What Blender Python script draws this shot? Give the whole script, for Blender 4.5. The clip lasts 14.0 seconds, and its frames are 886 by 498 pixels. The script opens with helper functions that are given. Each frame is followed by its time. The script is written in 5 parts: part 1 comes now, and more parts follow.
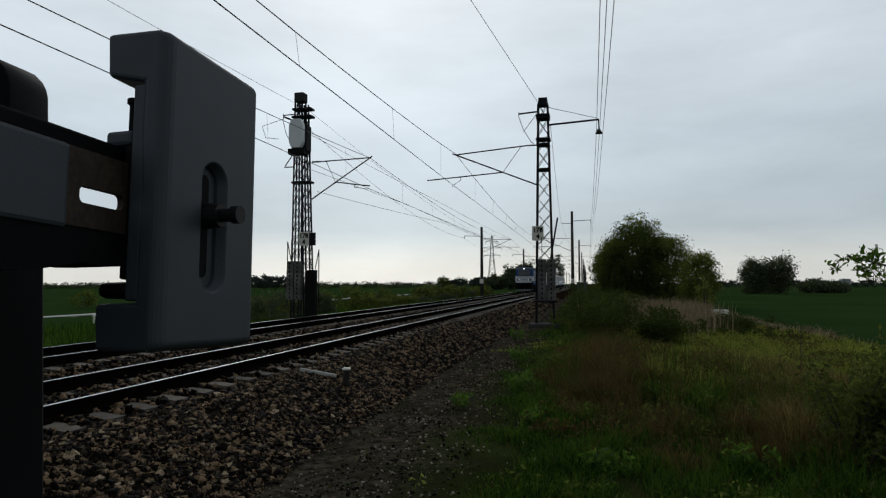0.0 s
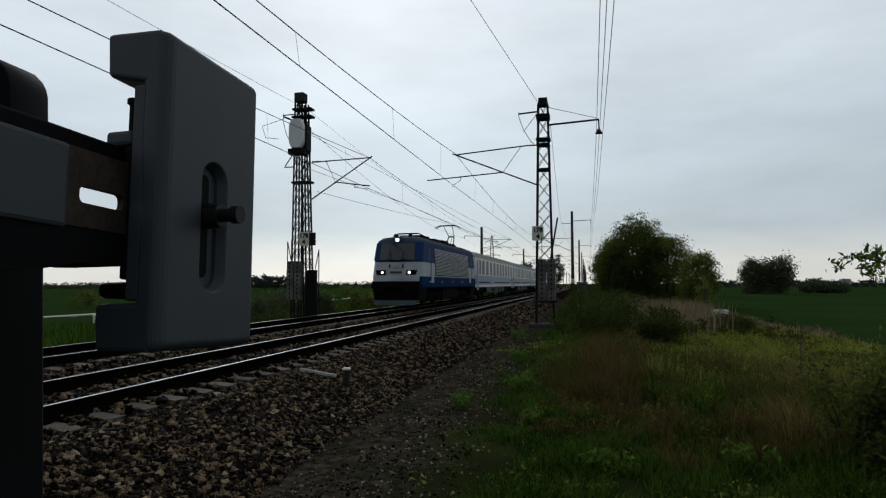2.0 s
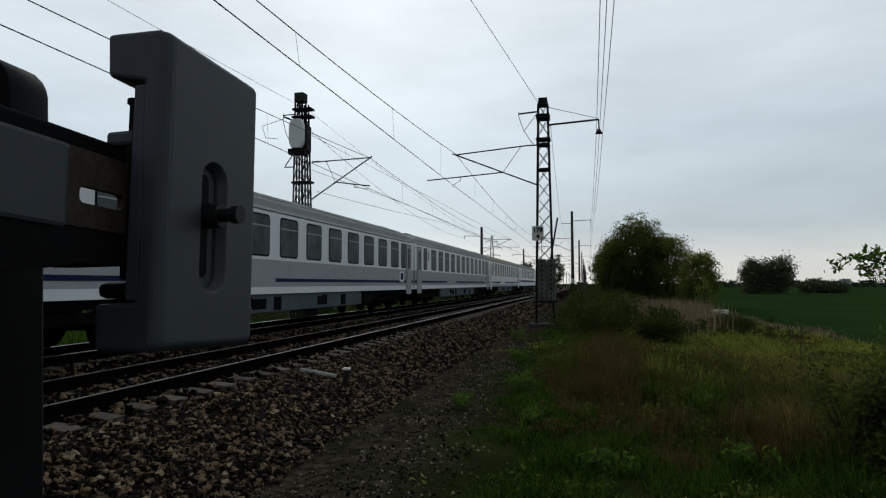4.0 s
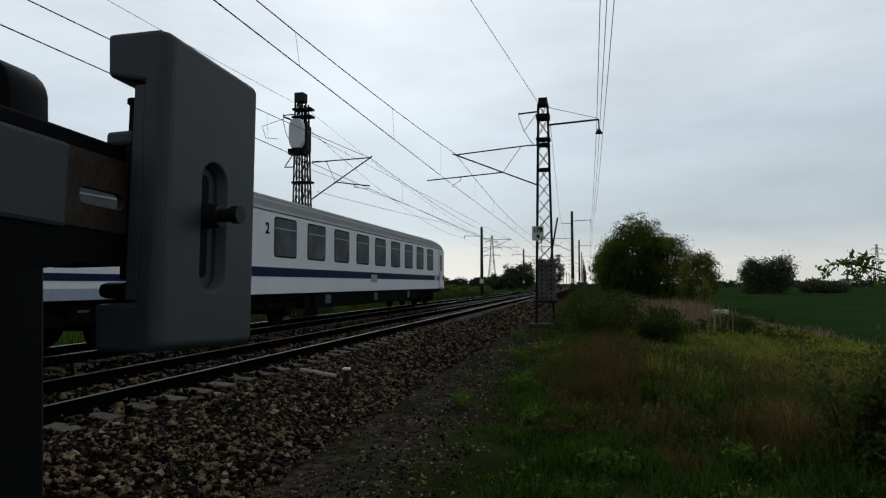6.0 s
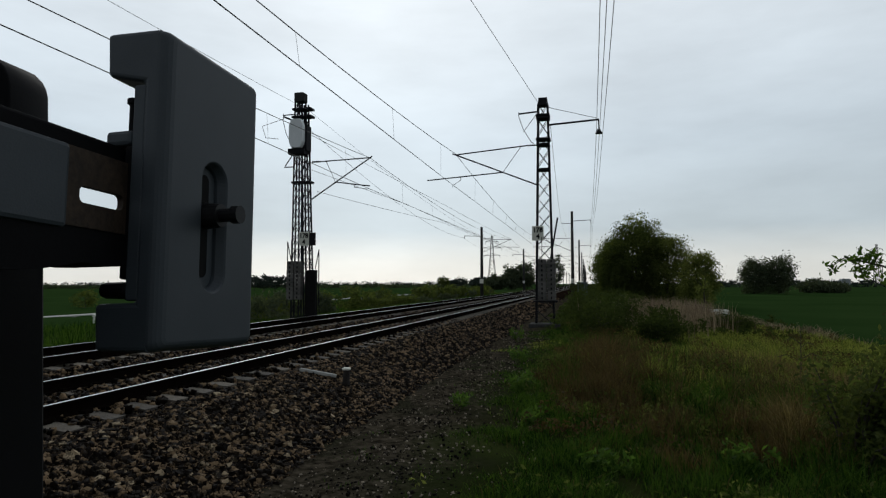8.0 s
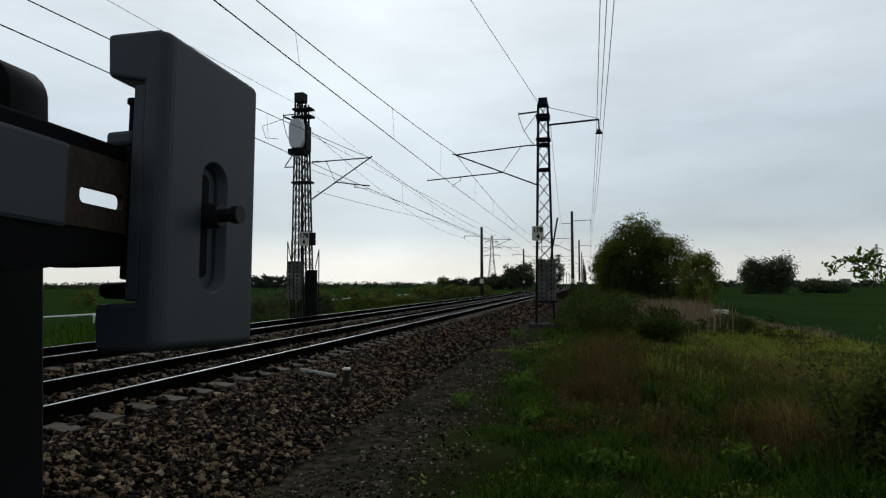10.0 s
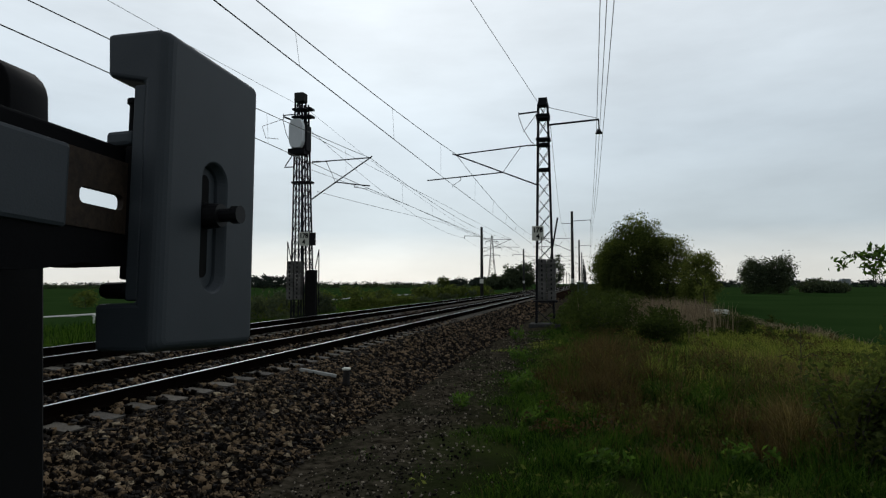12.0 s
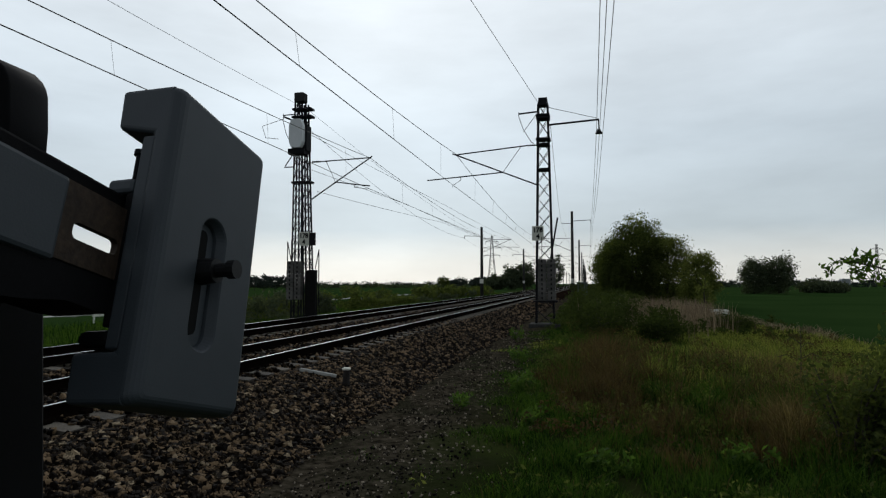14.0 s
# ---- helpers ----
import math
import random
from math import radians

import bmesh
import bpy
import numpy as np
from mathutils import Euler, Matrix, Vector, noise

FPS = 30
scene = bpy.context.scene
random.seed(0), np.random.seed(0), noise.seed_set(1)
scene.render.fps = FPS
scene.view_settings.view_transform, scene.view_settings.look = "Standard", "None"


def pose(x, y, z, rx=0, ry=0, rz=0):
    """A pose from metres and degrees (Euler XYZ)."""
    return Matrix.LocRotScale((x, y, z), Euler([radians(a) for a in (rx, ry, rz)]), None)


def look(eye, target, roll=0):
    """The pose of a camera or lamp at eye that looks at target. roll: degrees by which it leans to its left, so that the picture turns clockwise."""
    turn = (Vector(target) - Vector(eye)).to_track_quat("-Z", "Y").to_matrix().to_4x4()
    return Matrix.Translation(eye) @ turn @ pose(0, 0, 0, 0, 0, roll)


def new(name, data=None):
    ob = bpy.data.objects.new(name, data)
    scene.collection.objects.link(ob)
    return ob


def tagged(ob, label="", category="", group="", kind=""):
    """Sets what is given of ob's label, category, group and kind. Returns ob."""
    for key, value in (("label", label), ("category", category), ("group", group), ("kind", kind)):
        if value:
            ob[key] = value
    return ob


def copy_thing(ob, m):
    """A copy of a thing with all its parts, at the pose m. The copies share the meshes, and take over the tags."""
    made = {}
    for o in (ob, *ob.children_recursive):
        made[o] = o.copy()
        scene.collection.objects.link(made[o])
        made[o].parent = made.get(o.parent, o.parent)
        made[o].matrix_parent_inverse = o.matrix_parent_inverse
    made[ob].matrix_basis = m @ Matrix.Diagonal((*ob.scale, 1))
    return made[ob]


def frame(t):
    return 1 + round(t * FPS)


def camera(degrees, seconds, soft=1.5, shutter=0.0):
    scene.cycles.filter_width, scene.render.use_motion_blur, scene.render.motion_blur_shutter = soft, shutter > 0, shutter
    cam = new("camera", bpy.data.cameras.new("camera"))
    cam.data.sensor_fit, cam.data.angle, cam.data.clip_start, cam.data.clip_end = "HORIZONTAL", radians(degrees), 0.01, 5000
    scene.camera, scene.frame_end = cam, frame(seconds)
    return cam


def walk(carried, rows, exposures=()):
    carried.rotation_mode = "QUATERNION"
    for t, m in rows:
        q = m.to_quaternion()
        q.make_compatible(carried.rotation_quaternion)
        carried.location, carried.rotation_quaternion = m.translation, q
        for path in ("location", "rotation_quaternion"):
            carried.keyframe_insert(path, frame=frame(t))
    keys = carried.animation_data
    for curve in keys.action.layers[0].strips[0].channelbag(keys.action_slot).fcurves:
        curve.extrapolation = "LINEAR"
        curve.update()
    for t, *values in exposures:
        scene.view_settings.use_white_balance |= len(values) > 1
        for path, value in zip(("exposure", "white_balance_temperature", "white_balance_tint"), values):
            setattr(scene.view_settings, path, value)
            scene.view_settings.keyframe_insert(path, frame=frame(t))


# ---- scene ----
cam = camera(71.04, 14.0, soft=1.25)
EYE = pose(0, 0, 1.3516, 93.21, 0, 13.18) @ pose(0, 0, 0, 0, 0, -0.12)
walk(cam, [(0, EYE), (14, EYE)], exposures=[(0, -0.09), (1.6, -0.08), (2.4, -0.02), (6.0, -0.02), (6.5, -0.12), (7.0, -0.03), (8.0, 0.0), (14, 0.02)])

# ---- sky and light: closed grey cloud, brighter low ahead, sun hidden ----
world = bpy.data.worlds.new("overcast_sky")
scene.world = world
world.use_nodes = True
wn, wl = world.node_tree.nodes, world.node_tree.links
wn.clear()


def wnode(kind, **values):
    n = wn.new(kind)
    for k, v in values.items():
        n.inputs[k].default_value = v
    return n


w_out, w_bg = wn.new("ShaderNodeOutputWorld"), wn.new("ShaderNodeBackground")
w_sky = wn.new("ShaderNodeTexSky")
w_sky.sky_type, w_sky.sun_disc = "NISHITA", False
w_sky.sun_elevation, w_sky.sun_rotation = radians(28), radians(-20)
w_co = wn.new("ShaderNodeTexCoord")
w_sep = wn.new("ShaderNodeSeparateXYZ")
wl.new(w_co.outputs["Generated"], w_sep.inputs[0])
# cloud deck: colour by height above the horizon
w_ramp = wn.new("ShaderNodeValToRGB")
el = w_ramp.color_ramp.elements
el[0].position, el[0].color = 0.0, (0.64, 0.645, 0.615, 1)
el[1].position, el[1].color = 1.0, (0.36, 0.39, 0.43, 1)
for p_, c_ in ((0.035, (0.60, 0.62, 0.605, 1)), (0.085, (0.435, 0.50, 0.54, 1)), (0.22, (0.49, 0.56, 0.615, 1)), (0.42, (0.63, 0.69, 0.74, 1))):
    e_ = el.new(p_)
    e_.color = c_
wl.new(w_sep.outputs["Z"], w_ramp.inputs[0])
# brighter towards the hidden sun; the unseen far side is dimmed to tune light
w_dot = wn.new("ShaderNodeVectorMath")
w_dot.operation = "DOT_PRODUCT"
w_dot.inputs[1].default_value = Vector((-0.42, 0.86, 0.30)).normalized()
wl.new(w_co.outputs["Generated"], w_dot.inputs[0])
w_side = wnode("ShaderNodeMapRange", **{"From Min": -0.3, "From Max": 1.0, "To Min": 0.50, "To Max": 1.10})
wl.new(w_dot.outputs["Value"], w_side.inputs["Value"])
# soft cloud shapes, flattened towards the horizon
w_map = wn.new("ShaderNodeMapping")
w_map.inputs["Scale"].default_value = (1.0, 1.0, 3.6)
wl.new(w_co.outputs["Generated"], w_map.inputs["Vector"])
w_noise = wnode("ShaderNodeTexNoise", Scale=2.6, Detail=7.0, Roughness=0.55)
wl.new(w_map.outputs[0], w_noise.inputs["Vector"])
w_puff = wnode("ShaderNodeMapRange", **{"From Min": 0.3, "From Max": 0.7, "To Min": 0.88, "To Max": 1.12})
wl.new(w_noise.outputs["Fac"], w_puff.inputs["Value"])
w_glow = wnode("ShaderNodeMapRange", **{"From Min": 0.93, "From Max": 1.0, "To Min": 0.0, "To Max": 0.13})
w_dot2 = wn.new("ShaderNodeVectorMath")
w_dot2.operation = "DOT_PRODUCT"
w_dot2.inputs[1].default_value = Vector((-0.29, 0.93, 0.225)).normalized()
wl.new(w_co.outputs["Generated"], w_dot2.inputs[0]), wl.new(w_dot2.outputs["Value"], w_glow.inputs["Value"])
w_plus = wn.new("ShaderNodeMath")
w_plus.operation = "ADD"
wl.new(w_puff.outputs[0], w_plus.inputs[0]), wl.new(w_glow.outputs[0], w_plus.inputs[1])
w_m1 = wn.new("ShaderNodeMath")
w_m1.operation = "MULTIPLY"
wl.new(w_side.outputs[0], w_m1.inputs[0]), wl.new(w_plus.outputs[0], w_m1.inputs[1])
w_cloud = wn.new("ShaderNodeVectorMath")
w_cloud.operation = "SCALE"
wl.new(w_ramp.outputs[0], w_cloud.inputs[0]), wl.new(w_m1.outputs[0], w_cloud.inputs["Scale"])
w_dim = wn.new("ShaderNodeVectorMath")
w_dim.operation = "SCALE"
w_dim.inputs["Scale"].default_value = 0.06
wl.new(w_sky.outputs[0], w_dim.inputs[0])
w_mix = wn.new("ShaderNodeMix")
w_mix.data_type = "RGBA"
w_mix.inputs["Factor"].default_value = 0.95
wl.new(w_dim.outputs[0], w_mix.inputs["A"]), wl.new(w_cloud.outputs[0], w_mix.inputs["B"])
wl.new(w_mix.outputs["Result"], w_bg.inputs["Color"])
w_bg.inputs["Strength"].default_value = 1.17
wl.new(w_bg.outputs[0], w_out.inputs[0])

sun = new("sun", bpy.data.lights.new("sun", "SUN"))
sun.data.energy, sun.data.angle, sun.data.color = 0.5, radians(25), (1.0, 0.96, 0.9)
sun.matrix_world = look((0, 0, 30), (0.42 * 30, -0.86 * 30, 30 - 0.5 * 30))


# ---- materials ----
def material(name, c1, c2, scale=5.0, rough=0.7, metal=0.0, bump=0.0, detail=4.0, fine=0.0, island=0.0, objvar=0.0, stretch=(1, 1, 1), spec=0.5, trans=0.0, power=1.0):
    """A surface with two colours mixed by noise at two scales, its own gloss and relief."""
    m = bpy.data.materials.new(name)
    m.use_nodes = True
    n, l = m.node_tree.nodes, m.node_tree.links
    b = n["Principled BSDF"]
    b.inputs["Roughness"].default_value, b.inputs["Metallic"].default_value = rough, metal
    b.inputs["Specular IOR Level"].default_value = spec
    co, mp = n.new("ShaderNodeTexCoord"), n.new("ShaderNodeMapping")
    mp.inputs["Scale"].default_value = stretch
    l.new(co.outputs["Object"], mp.inputs[0])
    a, f2 = n.new("ShaderNodeTexNoise"), n.new("ShaderNodeTexNoise")
    a.inputs["Scale"].default_value, a.inputs["Detail"].default_value = scale, detail
    f2.inputs["Scale"].default_value, f2.inputs["Detail"].default_value = (fine or scale * 9), 3
    for t in (a, f2):
        l.new(mp.outputs[0], t.inputs["Vector"])
    add = n.new("ShaderNodeMath")
    add.operation = "MULTIPLY_ADD"
    add.inputs[1].default_value, add.inputs[2].default_value = 0.45, 0.0
    l.new(f2.outputs["Fac"], add.inputs[0])
    ad2 = n.new("ShaderNodeMath")
    ad2.operation = "MULTIPLY_ADD"
    ad2.inputs[1].default_value = 0.55
    l.new(a.outputs["Fac"], ad2.inputs[0]), l.new(add.outputs[0], ad2.inputs[2])
    last = ad2
    if island or objvar:
        r = n.new("ShaderNodeNewGeometry") if island else n.new("ShaderNodeObjectInfo")
        k = n.new("ShaderNodeMath")
        k.operation = "MULTIPLY_ADD"
        k.inputs[1].default_value = island or objvar
        l.new(r.outputs["Random Per Island" if island else "Random"], k.inputs[0])
        sh = n.new("ShaderNodeMath")
        sh.operation = "SUBTRACT"
        sh.inputs[1].default_value = (island or objvar) / 2
        l.new(ad2.outputs[0], sh.inputs[0]), l.new(sh.outputs[0], k.inputs[2])
        last = k
    rg = n.new("ShaderNodeMapRange")
    rg.inputs["From Min"].default_value, rg.inputs["From Max"].default_value = 0.3, 0.7
    l.new(last.outputs[0], rg.inputs["Value"])
    mix = n.new("ShaderNodeMix")
    mix.data_type = "RGBA"
    mix.inputs["A"].default_value, mix.inputs["B"].default_value = (*c1, 1), (*c2, 1)
    pw = n.new("ShaderNodeMath")
    pw.operation = "POWER"
    pw.inputs[1].default_value = power
    l.new(rg.outputs[0], pw.inputs[0])
    l.new(pw.outputs[0], mix.inputs["Factor"]), l.new(mix.outputs["Result"], b.inputs["Base Color"])
    if trans:
        # thin leaves pass some of the light that falls on their other side
        tl, ms, bc = n.new("ShaderNodeBsdfTranslucent"), n.new("ShaderNodeMixShader"), n.new("ShaderNodeMix")
        bc.data_type, bc.blend_type = "RGBA", "MULTIPLY"
        bc.inputs["Factor"].default_value, bc.inputs["B"].default_value = 1.0, (1.5, 1.5, 0.8, 1)
        l.new(mix.outputs["Result"], bc.inputs["A"]), l.new(bc.outputs["Result"], tl.inputs["Color"])
        ms.inputs[0].default_value = trans
        l.new(b.outputs[0], ms.inputs[1]), l.new(tl.outputs[0], ms.inputs[2])
        l.new(ms.outputs[0], n["Material Output"].inputs["Surface"])
    if bump:
        bp = n.new("ShaderNodeBump")
        bp.inputs["Strength"].default_value, bp.inputs["Distance"].default_value = min(1.0, bump), 0.02
        l.new(f2.outputs["Fac"], bp.inputs["Height"]), l.new(bp.outputs[0], b.inputs["Normal"])
    return m


def glow(name, colour, strength):
    m = bpy.data.materials.new(name)
    m.use_nodes = True
    b = m.node_tree.nodes["Principled BSDF"]
    b.inputs["Base Color"].default_value = (*colour, 1)
    b.inputs["Emission Color"].default_value, b.inputs["Emission Strength"].default_value = (*colour, 1), strength
    return m


M_STEEL = material("dark_painted_steel", (0.007, 0.007, 0.010), (0.016, 0.016, 0.019), 3, 0.7, 0.0, 0.2, spec=0.1)
M_WIRE = material("wire_metal", (0.03, 0.03, 0.033), (0.06, 0.058, 0.055), 8, 0.6, 0.2)
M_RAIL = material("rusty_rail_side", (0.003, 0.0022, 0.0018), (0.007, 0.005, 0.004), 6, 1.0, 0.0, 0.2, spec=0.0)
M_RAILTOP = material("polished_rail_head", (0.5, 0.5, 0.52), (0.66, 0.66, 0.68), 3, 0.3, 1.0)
M_SLEEPER = material("weathered_concrete", (0.030, 0.026, 0.020), (0.125, 0.106, 0.080), 9, 0.95, 0, 0.4, objvar=0.3)
M_STONE = material("ballast_stone", (0.0030, 0.0019, 0.0011), (0.165, 0.113, 0.065), 5, 0.7, 0, 0.5, island=0.56, spec=0.03, power=7.0)
M_CHIP = material("cinder_chip", (0.006, 0.005, 0.004), (0.26, 0.22, 0.17), 5, 0.8, 0, 0.4, island=0.7, spec=0.03, power=6.0)
M_STONE1 = material("ballast_stone_single", (0.003, 0.002, 0.0013), (0.34, 0.265, 0.17), 5, 0.7, 0, 0.5, objvar=0.64, spec=0.03, power=6.0)
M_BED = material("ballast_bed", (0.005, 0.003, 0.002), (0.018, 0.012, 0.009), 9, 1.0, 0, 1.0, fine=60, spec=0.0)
M_CONC = material("mast_concrete", (0.028, 0.028, 0.028), (0.060, 0.060, 0.057), 2, 0.9, 0, 0.2, spec=0.05)
M_WEIGHT = material("cast_iron_weight", (0.070, 0.068, 0.064), (0.135, 0.130, 0.122), 6, 0.9, 0, 0.2, objvar=0.3, spec=0.05)
M_GREYPANEL = material("light_grey_enamel", (0.30, 0.32, 0.34), (0.38, 0.40, 0.42), 2, 0.6)
M_PANEL = material("pale_panel_enamel", (0.62, 0.65, 0.67), (0.72, 0.74, 0.76), 2, 0.5)
M_SIGN = material("sign_white", (0.55, 0.55, 0.48), (0.68, 0.68, 0.60), 5, 0.6)
M_BLACK = material("sign_black", (0.008, 0.008, 0.008), (0.014, 0.014, 0.014), 5, 0.8, spec=0.03)
M_CLAMP = material("grey_plastic", (0.033, 0.041, 0.049), (0.044, 0.053, 0.062), 60, 0.55, 0, 0.04, fine=1800, spec=0.3)
M_CLAMPDK = material("black_plastic", (0.003, 0.003, 0.0035), (0.006, 0.006, 0.007), 60, 0.7, 0, 0.04, fine=1800, spec=0.08)
M_ARMMETAL = material("worn_brown_metal", (0.010, 0.008, 0.007), (0.060, 0.040, 0.026), 90, 0.6, 0.1, 0.1, fine=700, spec=0.2)
M_SCREW = material("dark_screw_metal", (0.006, 0.006, 0.007), (0.020, 0.020, 0.021), 200, 0.5, 0.2, spec=0.15)
M_LEAF = material("leaf_green", (0.056, 0.074, 0.024), (0.132, 0.150, 0.052), 0.5, 0.7, 0, 0, island=0.5, spec=0.03, trans=0.6)
M_LEAFDK = material("leaf_dark", (0.042, 0.057, 0.019), (0.090, 0.112, 0.036), 0.5, 0.7, 0, 0, island=0.5, spec=0.03, trans=0.55)
# distance haze is mixed into the next two greyed leaf colours
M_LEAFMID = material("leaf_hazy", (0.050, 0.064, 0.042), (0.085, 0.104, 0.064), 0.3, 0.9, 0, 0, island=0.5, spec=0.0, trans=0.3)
M_LEAFFAR = material("leaf_far_haze", (0.03, 0.042, 0.034), (0.05, 0.064, 0.05), 0.2, 0.9, 0, 0, island=0.4, spec=0.05)
M_SHRUB = material("shrub_leaf", (0.020, 0.032, 0.010), (0.052, 0.070, 0.022), 0.5, 0.7, 0, 0, island=0.5, spec=0.03, trans=0.5)
M_BARK = material("bark", (0.02, 0.016, 0.012), (0.05, 0.04, 0.03), 6, 0.9, 0, 0.6)
M_GRASS = material("grass_blade", (0.008, 0.026, 0.004), (0.052, 0.100, 0.016), 1.3, 0.7, 0, 0, island=0.7, spec=0.03, trans=0.4)
M_REED = material("dead_reed", (0.14, 0.104, 0.064), (0.38, 0.295, 0.19), 0.5, 0.8, 0, 0, island=0.5, spec=0.1)


def ground_material():
    """Soil and cinder path by the track, rough grass beyond it, a crop on the fields."""
    m = bpy.data.materials.new("ground_cover")
    m.use_nodes = True
    n, l = m.node_tree.nodes, m.node_tree.links
    b = n["Principled BSDF"]
    b.inputs["Roughness"].default_value = 1.0
    b.inputs["Specular IOR Level"].default_value = 0.0
    geo, sep = n.new("ShaderNodeNewGeometry"), n.new("ShaderNodeSeparateXYZ")
    l.new(geo.outputs["Position"], sep.inputs[0])

    def noise_of(scale, detail=5):
        t = n.new("ShaderNodeTexNoise")
        t.inputs["Scale"].default_value, t.inputs["Detail"].default_value = scale, detail
        l.new(geo.outputs["Position"], t.inputs["Vector"])
        return t.outputs["Fac"]

    def two(c1, c2, fac, lo=0.35, hi=0.65):
        r, x = n.new("ShaderNodeMapRange"), n.new("ShaderNodeMix")
        r.inputs["From Min"].default_value, r.inputs["From Max"].default_value = lo, hi
        x.data_type = "RGBA"
        l.new(fac, r.inputs["Value"])
        l.new(r.outputs[0], x.inputs["Factor"])
        for s, c in (("A", c1), ("B", c2)):
            if isinstance(c, tuple):
                x.inputs[s].default_value = (*c, 1)
            else:
                l.new(c, x.inputs[s])
        return x.outputs["Result"]

    def math(op, a, v=0.0, other=None):
        k = n.new("ShaderNodeMath")
        k.operation = op
        l.new(a, k.inputs[0])
        k.inputs[1].default_value = v
        if other:
            l.new(other, k.inputs[1])
        return k.outputs[0]

    path = two((0.014, 0.012, 0.008), (0.064, 0.054, 0.039), noise_of(9, 9), 0.36, 0.66)
    path = two(path, two((0.008, 0.008, 0.005), (0.040, 0.038, 0.024), noise_of(30, 6), 0.40, 0.64), noise_of(1.1, 4), 0.50, 0.66)
    grass = two((0.009, 0.013, 0.004), (0.030, 0.040, 0.011), noise_of(0.5))
    grass = two(grass, (0.022, 0.017, 0.009), noise_of(0.22, 3), 0.5, 0.7)
    crop = two((0.017, 0.038, 0.010), (0.025, 0.050, 0.014), noise_of(0.06))
    wob = math("MULTIPLY_ADD", noise_of(0.7), 1.6)
    x_edge = math("ADD", sep.outputs["X"], 0, wob)
    c = two(path, grass, x_edge, -1.0, 0.3)
    wide = math("MULTIPLY_ADD", noise_of(0.16), 3.0)
    c = two(c, crop, math("ADD", sep.outputs["X"], 0, wide), 11.3, 12.6)
    c = two(crop, c, math("ADD", sep.outputs["X"], 0, wide), -25.0, -22.0)
    l.new(c, b.inputs["Base Color"])
    bp = n.new("ShaderNodeBump")
    bp.inputs["Strength"].default_value, bp.inputs["Distance"].default_value = 0.8, 0.04
    l.new(noise_of(18, 6), bp.inputs["Height"])
    l.new(bp.outputs[0], b.inputs["Normal"])
    return m


# ---- mesh helpers ----
def finish(name, bm, mat, smooth=False):
    me = bpy.data.meshes.new(name)
    bmesh.ops.recalc_face_normals(bm, faces=bm.faces)
    bm.to_mesh(me)
    bm.free()
    me.materials.append(mat)
    if smooth:
        me.polygons.foreach_set("use_smooth", [True] * len(me.polygons))
    return me


def part(name, bm, mat, parent=None, label="", smooth=False):
    ob = new(name, finish(name, bm, mat, smooth))
    ob.parent = parent
    return tagged(ob, label)


def thing(name, m=None, **tags):
    ob = new(name)
    ob.empty_display_size = 0.3
    if m is not None:
        ob.matrix_basis = m
    return tagged(ob, **tags)


def quick(name, verts, faces, mat, parent=None):
    """A large mesh from arrays: faces all of one size."""
    verts, faces = np.asarray(verts, np.float32), np.asarray(faces, np.int32)
    me = bpy.data.meshes.new(name)
    k = faces.shape[1]
    me.vertices.add(len(verts)), me.loops.add(faces.size), me.polygons.add(len(faces))
    me.vertices.foreach_set("co", verts.ravel())
    me.loops.foreach_set("vertex_index", faces.ravel())
    me.polygons.foreach_set("loop_start", np.arange(0, faces.size, k, dtype=np.int32))
    me.update(calc_edges=True)
    me.materials.append(mat)
    ob = new(name, me)
    ob.parent = parent
    return ob


def box(bm, x0, y0, z0, x1, y1, z1, bevel=0.0, seg=2):
    r = bmesh.ops.create_cube(bm, size=1, matrix=Matrix.Translation(((x0 + x1) / 2, (y0 + y1) / 2, (z0 + z1) / 2)) @ Matrix.Diagonal((x1 - x0, y1 - y0, z1 - z0, 1)))
    if bevel:
        edges = {e for v in r["verts"] for e in v.link_edges}
        bmesh.ops.bevel(bm, geom=list(edges), offset=bevel, segments=seg, affect="EDGES", profile=0.5)
    return bm


def a_box(*a, **k):
    return box(bmesh.new(), *a, **k)


def tube(bm, p, q, r, r2=None, seg=6):
    p, q = Vector(p), Vector(q)
    d = q - p
    m = Matrix.Translation((p + q) / 2) @ d.to_track_quat("Z", "Y").to_matrix().to_4x4()
    bmesh.ops.create_cone(bm, cap_ends=True, segments=seg, radius1=r, radius2=r if r2 is None else r2, depth=d.length, matrix=m)
    return bm


def bar(bm, p, q, w, t):
    """A flat or angle bar of width w and thickness t between two points."""
    p, q = Vector(p), Vector(q)
    d = q - p
    m = Matrix.Translation((p + q) / 2) @ d.to_track_quat("Z", "Y").to_matrix().to_4x4() @ Matrix.Diagonal((w, t, d.length, 1))
    bmesh.ops.create_cube(bm, size=1, matrix=m)
    return bm


def chain(bm, pts, r, seg=5):
    for a, b in zip(pts, pts[1:]):
        tube(bm, a, b, r, seg=seg)
    return bm


def prism(bm, outline, axis, a, b):
    """A flat outline (pairs) pushed along an axis from a to b."""
    def put(u, v, s):
        return {"x": (s, u, v), "y": (u, s, v), "z": (u, v, s)}[axis]
    lo = [bm.verts.new(put(u, v, a)) for u, v in outline]
    hi = [bm.verts.new(put(u, v, b)) for u, v in outline]
    n = len(outline)
    bm.faces.new(lo), bm.faces.new(hi[::-1])
    for i in range(n):
        bm.faces.new((lo[i], lo[(i + 1) % n], hi[(i + 1) % n], hi[i]))
    return bm


